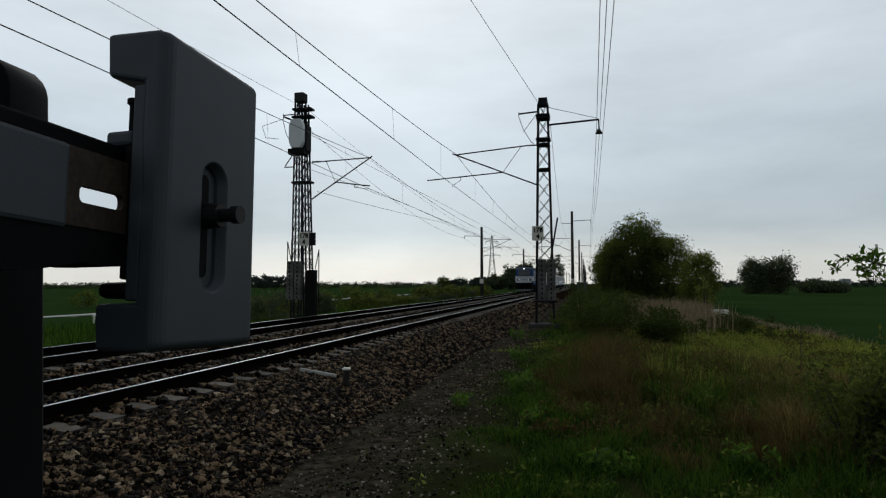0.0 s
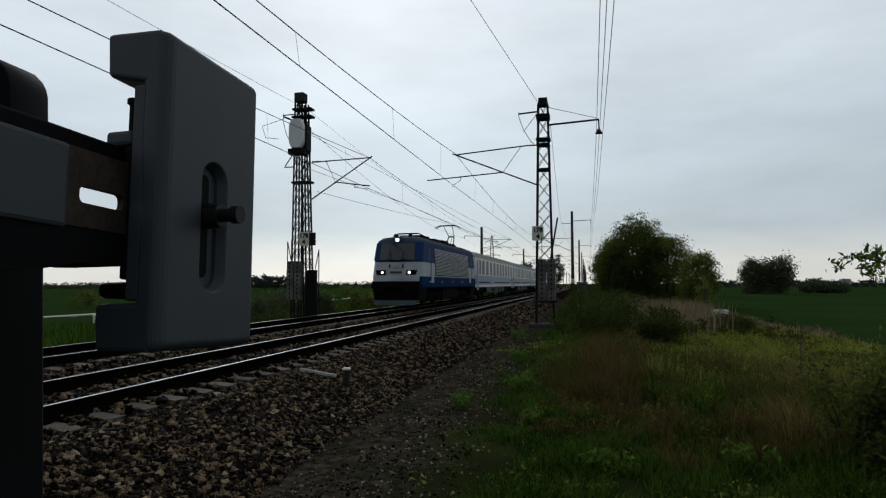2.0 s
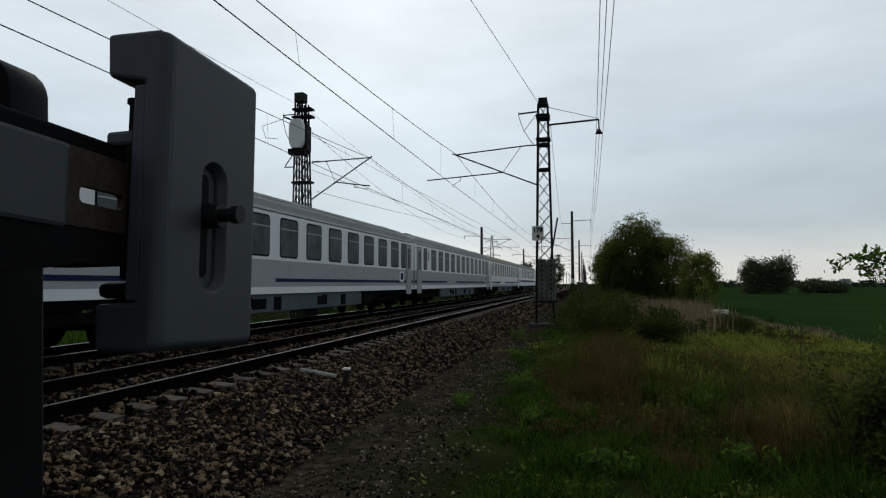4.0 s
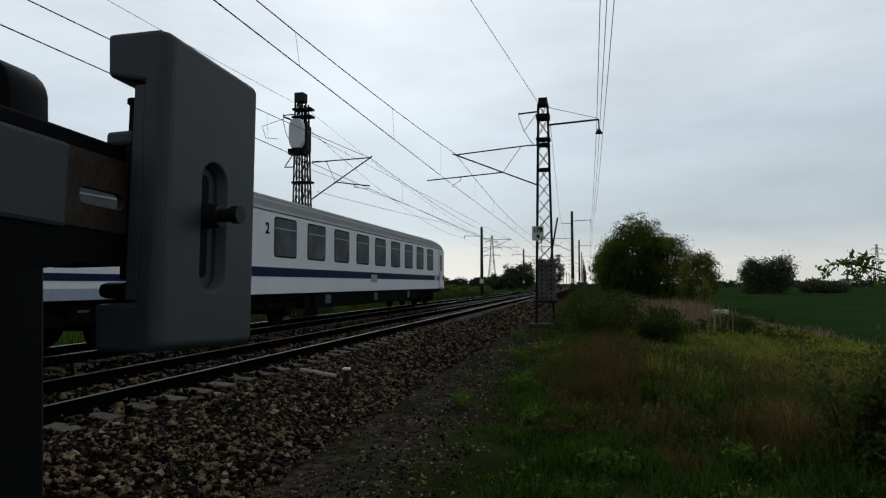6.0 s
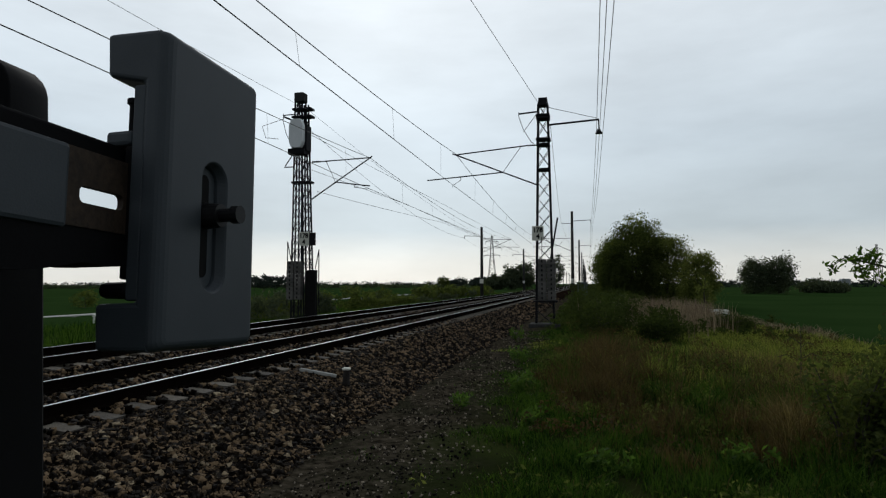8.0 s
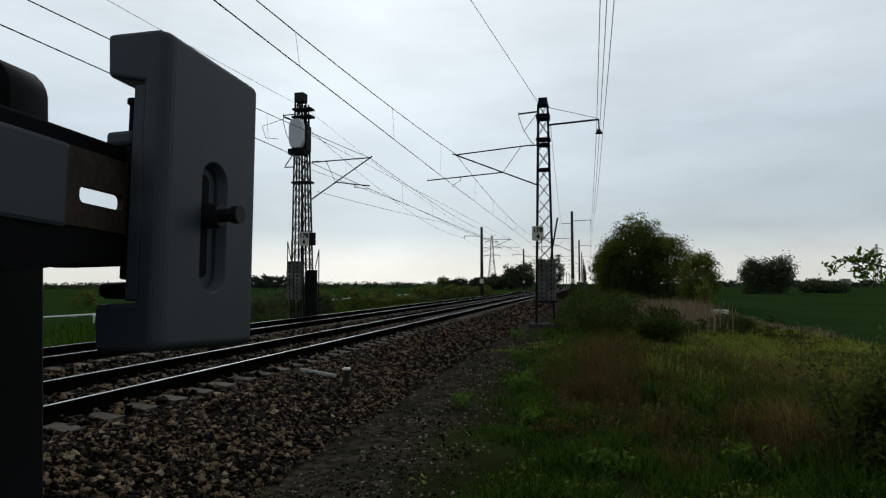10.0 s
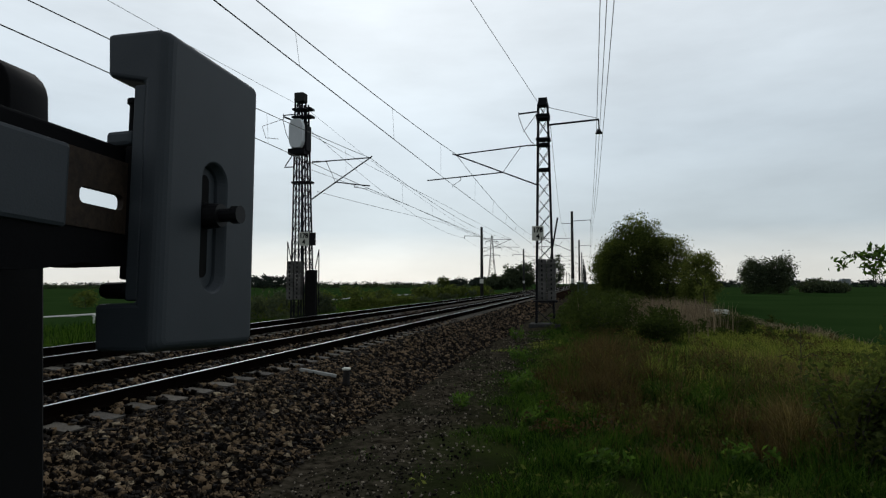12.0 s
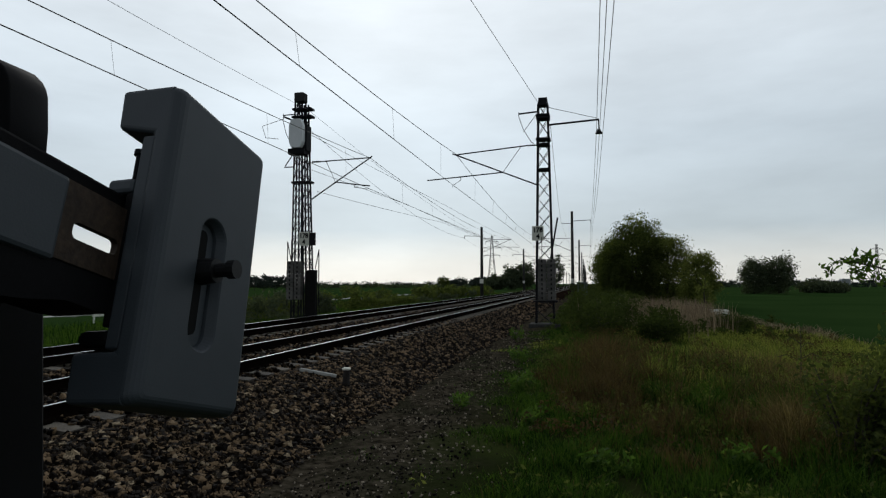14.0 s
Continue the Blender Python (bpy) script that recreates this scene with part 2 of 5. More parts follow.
def rounded(u0, v0, u1, v1, r, n=4):
    """Outline of a rectangle with rounded corners."""
    pts = []
    for cx, cy, a0 in ((u1 - r, v1 - r, 0), (u0 + r, v1 - r, 90), (u0 + r, v0 + r, 180), (u1 - r, v0 + r, 270)):
        for k in range(n + 1):
            a = radians(a0 + 90 * k / n)
            pts.append((cx + r * math.cos(a), cy + r * math.sin(a)))
    return pts


# ---- the ground: one sheet to the horizon ----
NEAR_TRACK, FAR_TRACK = -6.69, -10.67


def ground_z(x, y):
    pts = ((-4000, -1.4), (-60, -1.4), (-24, -1.25), (-17.5, -1.1), (-15.2, -0.75), (-13.2, -0.72), (-3.0, -0.66), (-2.2, -0.6), (0.5, -0.58), (3.5, -0.75), (9, -1.0), (20, -1.2), (4000, -1.2))
    z = pts[-1][1]
    for (a, za), (b, zb) in zip(pts, pts[1:]):
        if x <= b:
            z = za + (zb - za) * (x - a) / (b - a)
            break
    if -60 < x < 80 and -60 < y < 200:
        amp = 0.0 if -13.5 < x < -3.2 else 0.10 if x > -3.2 else 0.15
        z += amp * (noise.noise(Vector((x * 0.55, y * 0.4, 3.1)))) + amp * 0.5 * noise.noise(Vector((x * 1.9, y * 1.7, 8.1)))
    return z


def grid_steps(lo, hi, fine_lo, fine_hi, fine, growth):
    s = list(np.arange(fine_lo, fine_hi, fine))
    d = fine
    while s[-1] < hi:
        d *= growth
        s.append(s[-1] + d)
    d = fine
    while s[0] > lo:
        d *= growth
        s.insert(0, s[0] - d)
    return s


def build_ground():
    xs = grid_steps(-3500, 3500, -18, 12, 0.35, 1.22)
    ys = grid_steps(-3500, 4500, 2, 40, 0.4, 1.16)
    verts = [(x, y, ground_z(x, y)) for y in ys for x in xs]
    nx = len(xs)
    faces = [(j * nx + i, j * nx + i + 1, (j + 1) * nx + i + 1, (j + 1) * nx + i) for j in range(len(ys) - 1) for i in range(nx - 1)]
    g = quick("ground", verts, faces, ground_material())
    g.data.polygons.foreach_set("use_smooth", [True] * len(faces))
    tagged(g, "rough grass, cinder path and green crop fields", "ground", kind="structure")


build_ground()


def bed_z(x):
    """Top of the ballast under and beside both tracks."""
    pts = ((-13.9, -0.78), (-12.7, -0.26), (-9.2, -0.25), (-8.7, -0.29), (-8.2, -0.25), (-5.25, -0.25), (-4.9, -0.27), (-3.1, -0.72))
    for (a, za), (b, zb) in zip(pts, pts[1:]):
        if a <= x <= b:
            return za + (zb - za) * (x - a) / (b - a)
    return -0.8


def build_ballast():
    xs = [-14.0, -13.9, -13.3, -12.7, -11.5, -10.5, -9.2, -8.7, -8.2, -7.5, -6.5, -5.9, -5.25, -5.05, -4.9, -4.6, -4.3, -4.0, -3.7, -3.4, -3.1, -3.05]
    ys = [-560 + 40 * k for k in range(14)] + list(np.arange(0, 60, 0.5)) + [60 + 5 * k for k in range(30)] + [210 + 60 * k for k in range(20)]
    verts = []
    for y in ys:
        for x in xs:
            d = 0.05 * noise.noise(Vector((x * 2.0, y * 0.7, 0))) if -5.2 < x < -3.0 else 0.015 * noise.noise(Vector((x, y, 0)))
            verts.append((x + (0.25 * noise.noise(Vector((y * 0.4, 0, 5))) if x > -3.8 else 0), y, bed_z(x) + d))
    nx = len(xs)
    faces = [(j * nx + i, j * nx + i + 1, (j + 1) * nx + i + 1, (j + 1) * nx + i) for j in range(len(ys) - 1) for i in range(nx - 1)]
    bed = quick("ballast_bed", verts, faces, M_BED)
    tagged(bed, "brown crushed-stone ballast bed under both tracks", "ballast", kind="structure")
    return bed


BED = build_ballast()


# ---- tracks ----
def build_track(cx, label, first, count):
    t = thing("railway_track", pose(cx, 0, 0), label=label, category="railway track", group="tracks", kind="structure")
    prof = [(-0.075, -0.172), (0.075, -0.172), (0.075, -0.160), (0.012, -0.145), (0.010, -0.045), (0.036, -0.035), (0.036, -0.004), (-0.036, -0.004), (-0.036, -0.035), (-0.010, -0.045), (-0.012, -0.145), (-0.075, -0.160)]
    for s in (-0.7525, 0.7525):
        bm = bmesh.new()
        for a, b in ((-560, 0), (0, 60), (60, 1400)):
            prism(bm, [(s + u, v) for u, v in prof], "y", a, b)
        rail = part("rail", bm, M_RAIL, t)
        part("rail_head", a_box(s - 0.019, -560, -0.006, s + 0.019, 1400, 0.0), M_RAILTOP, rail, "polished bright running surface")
    bm = bmesh.new()
    prism(bm, [(-1.3, -0.30), (1.3, -0.30), (1.3, -0.205), (0.95, -0.175), (0.5, -0.175), (0.35, -0.195), (-0.35, -0.195), (-0.5, -0.175), (-0.95, -0.175), (-1.3, -0.205)], "y", -0.13, 0.13)
    me = finish("sleeper", bm, M_SLEEPER)
    cl = bmesh.new()
    for s in (-0.7525, 0.7525):
        for d in (-0.11, 0.11):
            box(cl, s + d - 0.05, -0.06, -0.18, s + d + 0.05, 0.06, -0.135)
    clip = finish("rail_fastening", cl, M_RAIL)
    for k in range(count):
        s = new("sleeper", me)
        s.parent = t
        s.location = (random.uniform(-0.012, 0.012), first + 0.6 * k, 0)
        c = new("rail_fastening", clip)
        c.parent = s
    bm = bmesh.new()
    for k in range(int((260 - first - 0.6 * count) / 0.6)):
        y = first + 0.6 * (count + k)
        box(bm, -1.3, y - 0.13, -0.3, 1.3, y + 0.13, -0.19)
    tagged(part("distant_sleepers", bm, M_SLEEPER, t), kind="stuff")
    return t


build_track(NEAR_TRACK, "straight track with shiny rails on concrete sleepers, next to the cinder path", 2.1, 130)
build_track(FAR_TRACK, "second straight track with shiny rails on concrete sleepers, farther from the path", 2.4, 110)


# ---- overhead line masts ----
def lattice(bm, x, y, z0, z1, w0, w1, d, step, r=0.035, lean=0.0):
    """Two leg pairs of angle iron with zigzag lacing; w: width across the track, d: along it."""
    n = max(2, int((z1 - z0) / step))
    def leg(sx, sy, k):
        w = w0 + (w1 - w0) * k / n
        return Vector((x + lean * k / n + sx * w / 2, y + sy * d / 2, z0 + (z1 - z0) * k / n))
    for sx in (-1, 1):
        for sy in (-1, 1):
            bar(bm, leg(sx, sy, 0), leg(sx, sy, n), 2 * r, 2 * r)
    for k in range(n):
        for sy in (-1, 1):
            bar(bm, leg(-1, sy, k), leg(1, sy, k + 1), r, r * 0.5)
            bar(bm, leg(1, sy, k), leg(-1, sy, k + 1), r, r * 0.5)
        for sx in (-1, 1):
            bar(bm, leg(sx, -1 if k % 2 else 1, k), leg(sx, 1 if k % 2 else -1, k + 1), r, r * 0.5)
    return bm


def letters(name, text, size, m, parent, mat=None):
    c = bpy.data.curves.new(name, "FONT")
    c.body, c.size, c.extrude, c.align_x, c.align_y = text, size, 0.004, "CENTER", "CENTER"
    c.offset = 0.012
    ob = new(name, c)
    me = bpy.data.meshes.new_from_object(ob)
    bpy.data.objects.remove(ob)
    me.materials.clear()
    me.materials.append(mat or M_BLACK)
    ob = new(name, me)
    ob.parent = parent
    ob.matrix_basis = m
    return ob


def insulator(bm, p, q, r=0.055, n=5):
    p, q = Vector(p), Vector(q)
    tube(bm, p, q, r * 0.45, seg=8)
    for k in range(n):
        a = p.lerp(q, (k + 0.3) / n)
        tube(bm, a, a + (q - p) * (0.4 / n), r, r * 0.6, seg=8)
    return bm


def km_sign(x, y, z, parent, turn=0):
    sg = part("kilometre_sign", a_box(-0.26, -0.012, -0.33, 0.26, 0.012, 0.33, bevel=0.01), M_SIGN, parent, "white kilometre sign with black figures")
    sg.matrix_basis = pose(x, y, z, 0, 0, turn)
    letters("figures", "178", 0.30, pose(0, -0.016, 0.14, 90, 0, 0), sg)
    letters("figure", "4", 0.30, pose(0, -0.016, -0.15, 90, 0, 0), sg)
    return sg


def weight_stack(x, y, z0, z1, parent, w=0.36, n=9):
    """Column of tensioning weights on a rod."""
    h = (z1 - z0) / n
    bm = bmesh.new()
    box(bm, x - w / 2, y - 0.14, 0, x + w / 2, y + 0.14, h - 0.006, bevel=0.008, seg=1)
    me = finish("tension_weight", bm, M_WEIGHT)
    for k in range(n):
        o = new("tension_weight", me)
        o.parent = parent
        o.location = (random.uniform(-0.01, 0.01), random.uniform(-0.01, 0.01), z0 + h * k)
        s = part("slot_mark", a_box(x - 0.03, y - 0.15, z0 + h * k + 0.05, x + 0.03, y - 0.139, z0 + h * k + 0.15), M_BLACK, parent)
    part("weight_rod", tube(bmesh.new(), (x, y, z0 - 0.05), (x, y, z1 + 1.0), 0.015), M_STEEL, parent)


def cantilever(parent, x0, y, zt, zb, xm, zm, xe, ze, xc, zc, s):
    """Top tube from (x0, zt) to the messenger (xm, zm), stay from (x0, zb) up to it, registration tube to xe."""
    top = bmesh.new()
    insulator(top, (x0, y, zt), (x0 + s * 0.5, y, zt))
    tube(top, (x0 + s * 0.5, y, zt), (xm, y, zm), 0.03)
    part("top_tube", top, M_STEEL, parent)
    st = bmesh.new()
    i = Vector((x0, y, zb)).lerp(Vector((xm, y, zm)), 0.12)
    insulator(st, (x0, y, zb), i)
    tube(st, i, (xm + s * 0.15, y, zm + 0.06), 0.032)
    part("bracket_tube", st, M_STEEL, parent)
    k = Vector((x0, y, zb)).lerp(Vector((xm, y, zm)), 0.42)
    rg = bmesh.new()
    tube(rg, k, (xe, y, ze), 0.028)
    tube(rg, (x0 + s * 0.75, y, zt), k, 0.014)
    part("registration_tube", rg, M_STEEL, parent)
    dr = bmesh.new()
    a = Vector(k).lerp(Vector((xe, y, ze)), 0.55)
    chain(dr, [a, (a.x, y, a.z - 0.15), (xc, y, zc + 0.06), (xc, y, zc)], 0.016)
    part("steady_arm", dr, M_STEEL, parent)


def mast_right():
    x, y = -1.93, 28.5
    t = thing("lattice_mast", None, label="dark steel lattice mast with kilometre sign and stacked weights", category="catenary mast", group="overhead line masts")
    t.location = (0, 0, 0)
    part("lattice_body", lattice(bmesh.new(), x, y, -0.55, 9.6, 0.80, 0.42, 0.34, 0.72, 0.042), M_STEEL, t)
    part("foundation", a_box(x - 0.70, y - 0.6, -0.95, x + 0.66, y + 0.6, -0.44, bevel=0.03), M_CONC, t, "grey concrete footing")
    part("mast_cap", a_box(x - 0.2, y - 0.24, 9.5, x + 0.2, y + 0.24, 9.86, bevel=0.02), M_STEEL, t)
    for z, w in ((9.05, 0.62), (8.93, 0.62), (7.95, 0.66), (7.70, 0.6), (6.55, 0.6)):
        part("clamp_band", a_box(x - w / 2, y - 0.3, z - 0.05, x + w / 2, y + 0.3, z + 0.05, bevel=0.01), M_STEEL, t)
    cantilever(t, x - 0.25, y, 7.72, 5.85, -6.05, 7.45, -7.45, 6.28, -6.2, 5.92, -1)
    # feeder arm
    bm = bmesh.new()
    tube(bm, (x + 0.2, y, 8.62), (0.55, y, 8.74), 0.045)
    tube(bm, (x + 0.2, y, 9.45), (0.5, y, 8.80), 0.012)
    part("feeder_arm", bm, M_STEEL, t)
    bm = bmesh.new()
    tube(bm, (0.55, y, 8.75), (0.55, y, 8.3), 0.03)
    tube(bm, (0.55, y, 8.3), (0.55, y, 8.1), 0.06, 0.17, seg=10)
    part("feeder_insulator", bm, M_STEEL, t)
    bm = bmesh.new()
    tube(bm, (x - 0.2, y, 9.28), (-3.05, y, 9.22), 0.04)
    chain(bm, [(-3.05, y, 9.3), (-3.05, y, 9.1), (-2.85, y, 8.5), (-2.5, y, 7.9), (-2.2, y, 7.65), (-2.05, y, 7.65)], 0.016)
    tube(bm, (-2.2, y, 9.2), (-2.85, y, 8.35), 0.014)
    part("switch_arm", bm, M_STEEL, t)
    km_sign(-2.20, y - 0.34, 3.62, t)
    weight_stack(x - 0.09, y - 0.42, 0.62, 2.45, t, 0.36, 9)
    weight_stack(x + 0.32, y - 0.42, 0.62, 2.45, t, 0.36, 9)
    bm = bmesh.new()
    box(bm, x - 0.5, y - 0.6, 0.52, x + 0.6, y - 0.2, 0.60)
    part("weight_shelf", bm, M_STEEL, t)
    part("weight_guide", bar(bmesh.new(), (x + 0.30, y - 0.4, 2.5), (x + 0.62, y - 0.4, 4.3), 0.07, 0.07), M_STEEL, t)


def mast_left():
    x, y = -13.72, 28.0
    t = thing("lattice_mast", None, label="tall steel lattice mast with a pale grey eight-sided panel and weights", category="catenary mast", group="overhead line masts")
    part("lattice_body", lattice(bmesh.new(), -13.94, y, -0.75, 10.4, 0.40, 0.24, 0.3, 0.62, 0.030, 0.03), M_STEEL, t)
    part("lattice_body", lattice(bmesh.new(), -13.30, y + 0.1, -0.75, 10.3, 0.40, 0.22, 0.3, 0.66, 0.032, -0.32), M_STEEL, t)
    part("foundation", a_box(x - 0.7, y - 0.7, -1.1, x + 0.8, y + 0.7, -0.62, bevel=0.03), M_CONC, t, "grey concrete footing")
    part("mast_cap", a_box(x - 0.33, y - 0.24, 10.36, x + 0.17, y + 0.24, 10.82, bevel=0.03), M_CONC, t)
    oct_ = [(0.32 * a + x + 0.02, 0.0 + b) for a, b in ((-0.7, 9.35), (0.7, 9.35), (1.1, 9.05), (1.1, 8.25), (0.7, 7.95), (-0.7, 7.95), (-1.1, 8.25), (-1.1, 9.05))]
    pn = part("panel", prism(bmesh.new(), oct_, "y", y - 0.75, y - 0.45), M_PANEL, t, "pale grey eight-sided panel")
    part("panel_box", a_box(x + 0.12, y - 0.45, 7.85, x + 0.46, y + 0.1, 9.1, bevel=0.03), M_STEEL, t, "dark housing behind the panel")
    part("panel_bracket", a_box(x - 0.46, y - 0.6, 7.66, x + 0.40, y - 0.1, 7.95, bevel=0.03), M_STEEL, t)
    for z, w in ((10.0, 0.9), (9.62, 0.95), (6.35, 0.92)):
        part("clamp_band", a_box(x - w / 2, y - 0.22, z - 0.05, x + w / 2 + 0.1, y + 0.26, z + 0.05, bevel=0.01), M_STEEL, t)
    cantilever(t, x + 0.55, y, 7.35, 5.5, -10.2, 7.42, -10.15, 6.05, -10.3, 5.85, 1)
    bm = bmesh.new()
    tube(bm, (x - 0.3, y, 9.8), (-14.75, y, 9.78), 0.03)
    chain(bm, [(-14.75, y, 9.85), (-14.75, y, 9.5), (-14.6, y, 8.9), (-14.2, y, 8.1), (-14.0, y, 8.0)], 0.016)
    chain(bm, [(-14.7, y, 9.6), (-15.9, y, 9.3), (-15.7, y, 8.7), (-15.0, y, 8.6)], 0.014)
    tube(bm, (-14.7, y, 9.7), (-13.9, y, 9.35), 0.045)
    part("switch_arm", bm, M_STEEL, t)
    bm = bmesh.new()
    chain(bm, [(x - 0.9, y, 7.2), (x - 0.4, y, 7.9), (x - 0.4, y, 7.15), (x - 0.95, y, 7.15)], 0.03)
    part("strut", bm, M_STEEL, t)
    km_sign(-13.27, y - 0.6, 3.52, t)
    part("sign_board", a_box(-12.99, y - 0.55, 3.2, -12.70, y - 0.5, 3.82, bevel=0.01), M_STEEL, t, "dark back of a second sign")
    weight_stack(-13.87, y - 0.7, 0.62, 2.45, t, 0.33, 9)
    weight_stack(-13.49, y - 0.7, 0.62, 2.45, t, 0.33, 9)
    part("equipment_cabinet", a_box(-13.20, y - 0.62, -0.62, -12.66, y - 0.34, 2.02, bevel=0.03), M_BLACK, t, "tall dark cabinet")
    for pq in (((-13.98, y - 0.5, 2.5), (-14.17, y - 0.5, 3.4)), ((-12.72, y - 0.5, 2.05), (-12.53, y - 0.5, 3.0)), ((-14.17, y - 0.5, 0.3), (-14.17, y - 0.5, 3.4)), ((-12.53, y - 0.5, 0.3), (-12.53, y - 0.5, 3.0))):
        part("weight_guide", bar(bmesh.new(), *pq, 0.035, 0.035), M_STEEL, t)


mast_right()
mast_left()


def pole(side, height):
    t = thing("concrete_mast", None, label="slim grey concrete catenary pole with steel brackets", category="catenary mast", group="overhead line poles")
    part("shaft", tube(bmesh.new(), (0, 0, -1.3), (0, 0, height), 0.24, 0.17, seg=10), M_CONC, t, smooth=True)
    s = side
    cantilever(t, s * 0.2, 0, 7.4, 5.7, s * 4.0, 7.4, s * 5.2, 6.3, s * 4.2, 5.85, s)
    bm = bmesh.new()
    tube(bm, (0, 0, height - 1.3), (-s * 2.45, 0, height - 1.2), 0.04)
    tube(bm, (-s * 2.45, 0, height - 1.2), (-s * 2.45, 0, height - 1.6), 0.05)
    tube(bm, (0, 0, height - 1.6), (s * 1.4, 0, height - 1.6), 0.03)
    part("feeder_arm", bm, M_STEEL, t)
    part("marker_plate", a_box(-0.25, -0.26, 1.4, 0.25, -0.22, 2.0), M_SIGN, t, "small pale plate")
    return t


right_pole, left_pole = pole(-1, 11.0), pole(1, 9.2)
right_pole.location, left_pole.location = (-2.05, 84.5, 0), (-14.3, 84.5, 0)
for k in range(1, 9):
    copy_thing(right_pole, pose(-1.95, 84.5 + 56 * k, 0))
    copy_thing(left_pole, pose(-14.2, 84.5 + 56 * k, 0))


# ---- wires ----
def sag(p, q, drop, n=14):
    p, q = Vector(p), Vector(q)
    return [p.lerp(q, k / n) - Vector((0, 0, drop * 4 * (k / n) * (1 - k / n))) for k in range(n + 1)]


def overhead_line(name_label, spans, drop, r=0.013):
    """Messenger and contact wire with droppers. spans: y, x and height of the messenger, x and height of the contact wire."""
    t = thing("overhead_line", None, label=name_label, category="overhead wire", group="overhead lines")
    mw, cw = bmesh.new(), bmesh.new()
    for a, b in zip(spans, spans[1:]):
        n = 24
        m = sag((a[1], a[0], a[2]), (b[1], b[0], b[2]), drop, n)
        c = [Vector((a[3], a[0], a[4])).lerp(Vector((b[3], b[0], b[4])), k / n) for k in range(n + 1)]
        chain(mw, m, r), chain(cw, c, r)
        if a[0] < 90:
            for k in range(8):
                s = 1 - (3.1 + 6.8 * k) / 56.0
                i = min(n - 1, int(s * n))
                top = m[i].lerp(m[i + 1], s * n - i)
                foot = c[0].lerp(c[-1], s)
                part("dropper", tube(bmesh.new(), top, foot, 0.0045, seg=4), M_WIRE, t)
    part("messenger_wire", mw, M_WIRE, t)
    part("contact_wire", cw, M_WIRE, t)
    return t


ys_ = [-140, -84, -27.5, 28.5] + [84.5 + 56 * k for k in range(8)]
overhead_line("messenger and contact wire with droppers over the nearer track",
              [(y, -5.75 if i == 2 else -6.05, 7.5, -5.35 if i == 2 else -6.07 + 0.3 * (i % 2 - 1), 5.93) for i, y in enumerate(ys_)], 0.98)
overhead_line("messenger and contact wire with droppers over the farther track",
              [(y - 0.5, -10.0 if i == 2 else -10.15, 7.41, -9.6 if i == 2 else -10.15 - 0.3 * (i % 2 - 1), 5.9) for i, y in enumerate(ys_)], 0.85)


def lone_wire(label, spans, drop=0.5, r=0.011):
    w = thing("line_wire", None, label=label, category="overhead wire", group="single wires")
    bm = bmesh.new()
    for a, b in zip(spans, spans[1:]):
        chain(bm, sag(a, b, drop * ((Vector(b) - Vector(a)).length / 56.0) ** 2), r)
    part("wire", bm, M_WIRE, w)
    return w


for dx, lift in ((-0.08, 0.0), (0.05, -0.05), (0.2, 0.0)):
    lone_wire("feeder wire hanging from the outer arms", [(0.20 + dx * 1.4, -27.5, 9.3 + lift), (0.52 + dx, 28.5, 8.15 + lift)] + [(0.45 + dx, 84.5 + 56 * k, 9.4) for k in range(7)], 0.9)
lone_wire("earth wire running from mast to pole", [(-1.6, 28.5, 8.6), (-3.4, 84.5, 9.4), (-3.4, 140.5, 9.4), (-3.4, 196.5, 9.4)], 0.8)
lone_wire("anchor wire leading down the line to the mast head", [(-5.42, 11.3, 12.3), (-3.71, 20, 10.86), (-2.02, 28.5, 9.48)], 0.0)
lone_wire("thin line wire on the far mast heads", [(-13.2, -28, 9.9), (-13.3, 27.8, 9.9), (-13.6, 84, 7.6), (-13.6, 140, 7.6)], 0.6, 0.008)
lone_wire("feeder wire from the far mast head to the outer pole arm", [(-13.25, 28, 8.91), (-16.88, 84.5, 7.75), (-16.75, 140.5, 7.75), (-16.75, 196.5, 7.75)], 1.0)
lone_wire("tensioned contact wire tied low to the far mast", [(-12.87, 28, 5.87), (-11.76, 50, 6.45), (-10.4, 84.5, 6.2)], 0.3)
lone_wire("tensioned messenger end tied to the far mast", [(-13.4, 28, 8.8), (-10.15, 44, 7.1), (-10.15, 84.0, 7.41)], 0.2)
lone_wire("tensioned contact wire end tied to the far mast", [(-13.3, 28, 7.0), (-11.3, 38, 6.45), (-10.2, 62, 5.9)], 0.2)


# ---- the train ----
M_SILVER = material("silver_grey_paint", (0.34, 0.37, 0.40), (0.42, 0.45, 0.48), 1.2, 0.5, 0, 0, stretch=(1, 1, 0.3))
M_RIB = material("ribbed_silver", (0.30, 0.32, 0.325), (0.42, 0.44, 0.44), 2, 0.5, 0.1)
M_PANELGREY = material("weathered_panel_grey", (0.13, 0.13, 0.135), (0.19, 0.185, 0.19), 1.5, 0.6, 0.0)
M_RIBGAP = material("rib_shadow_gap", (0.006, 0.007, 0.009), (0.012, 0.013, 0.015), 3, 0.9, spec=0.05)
M_BLUE = material("loco_blue", (0.006, 0.028, 0.085), (0.010, 0.042, 0.120), 1.0, 0.7, spec=0.02)
M_ROOFBLUE = material("roof_slate_blue", (0.038, 0.056, 0.084), (0.060, 0.082, 0.115), 1.5, 0.75, spec=0.04)
M_UNDER = material("underframe_black", (0.003, 0.003, 0.0035), (0.008, 0.0075, 0.007), 3, 0.9, spec=0.05)
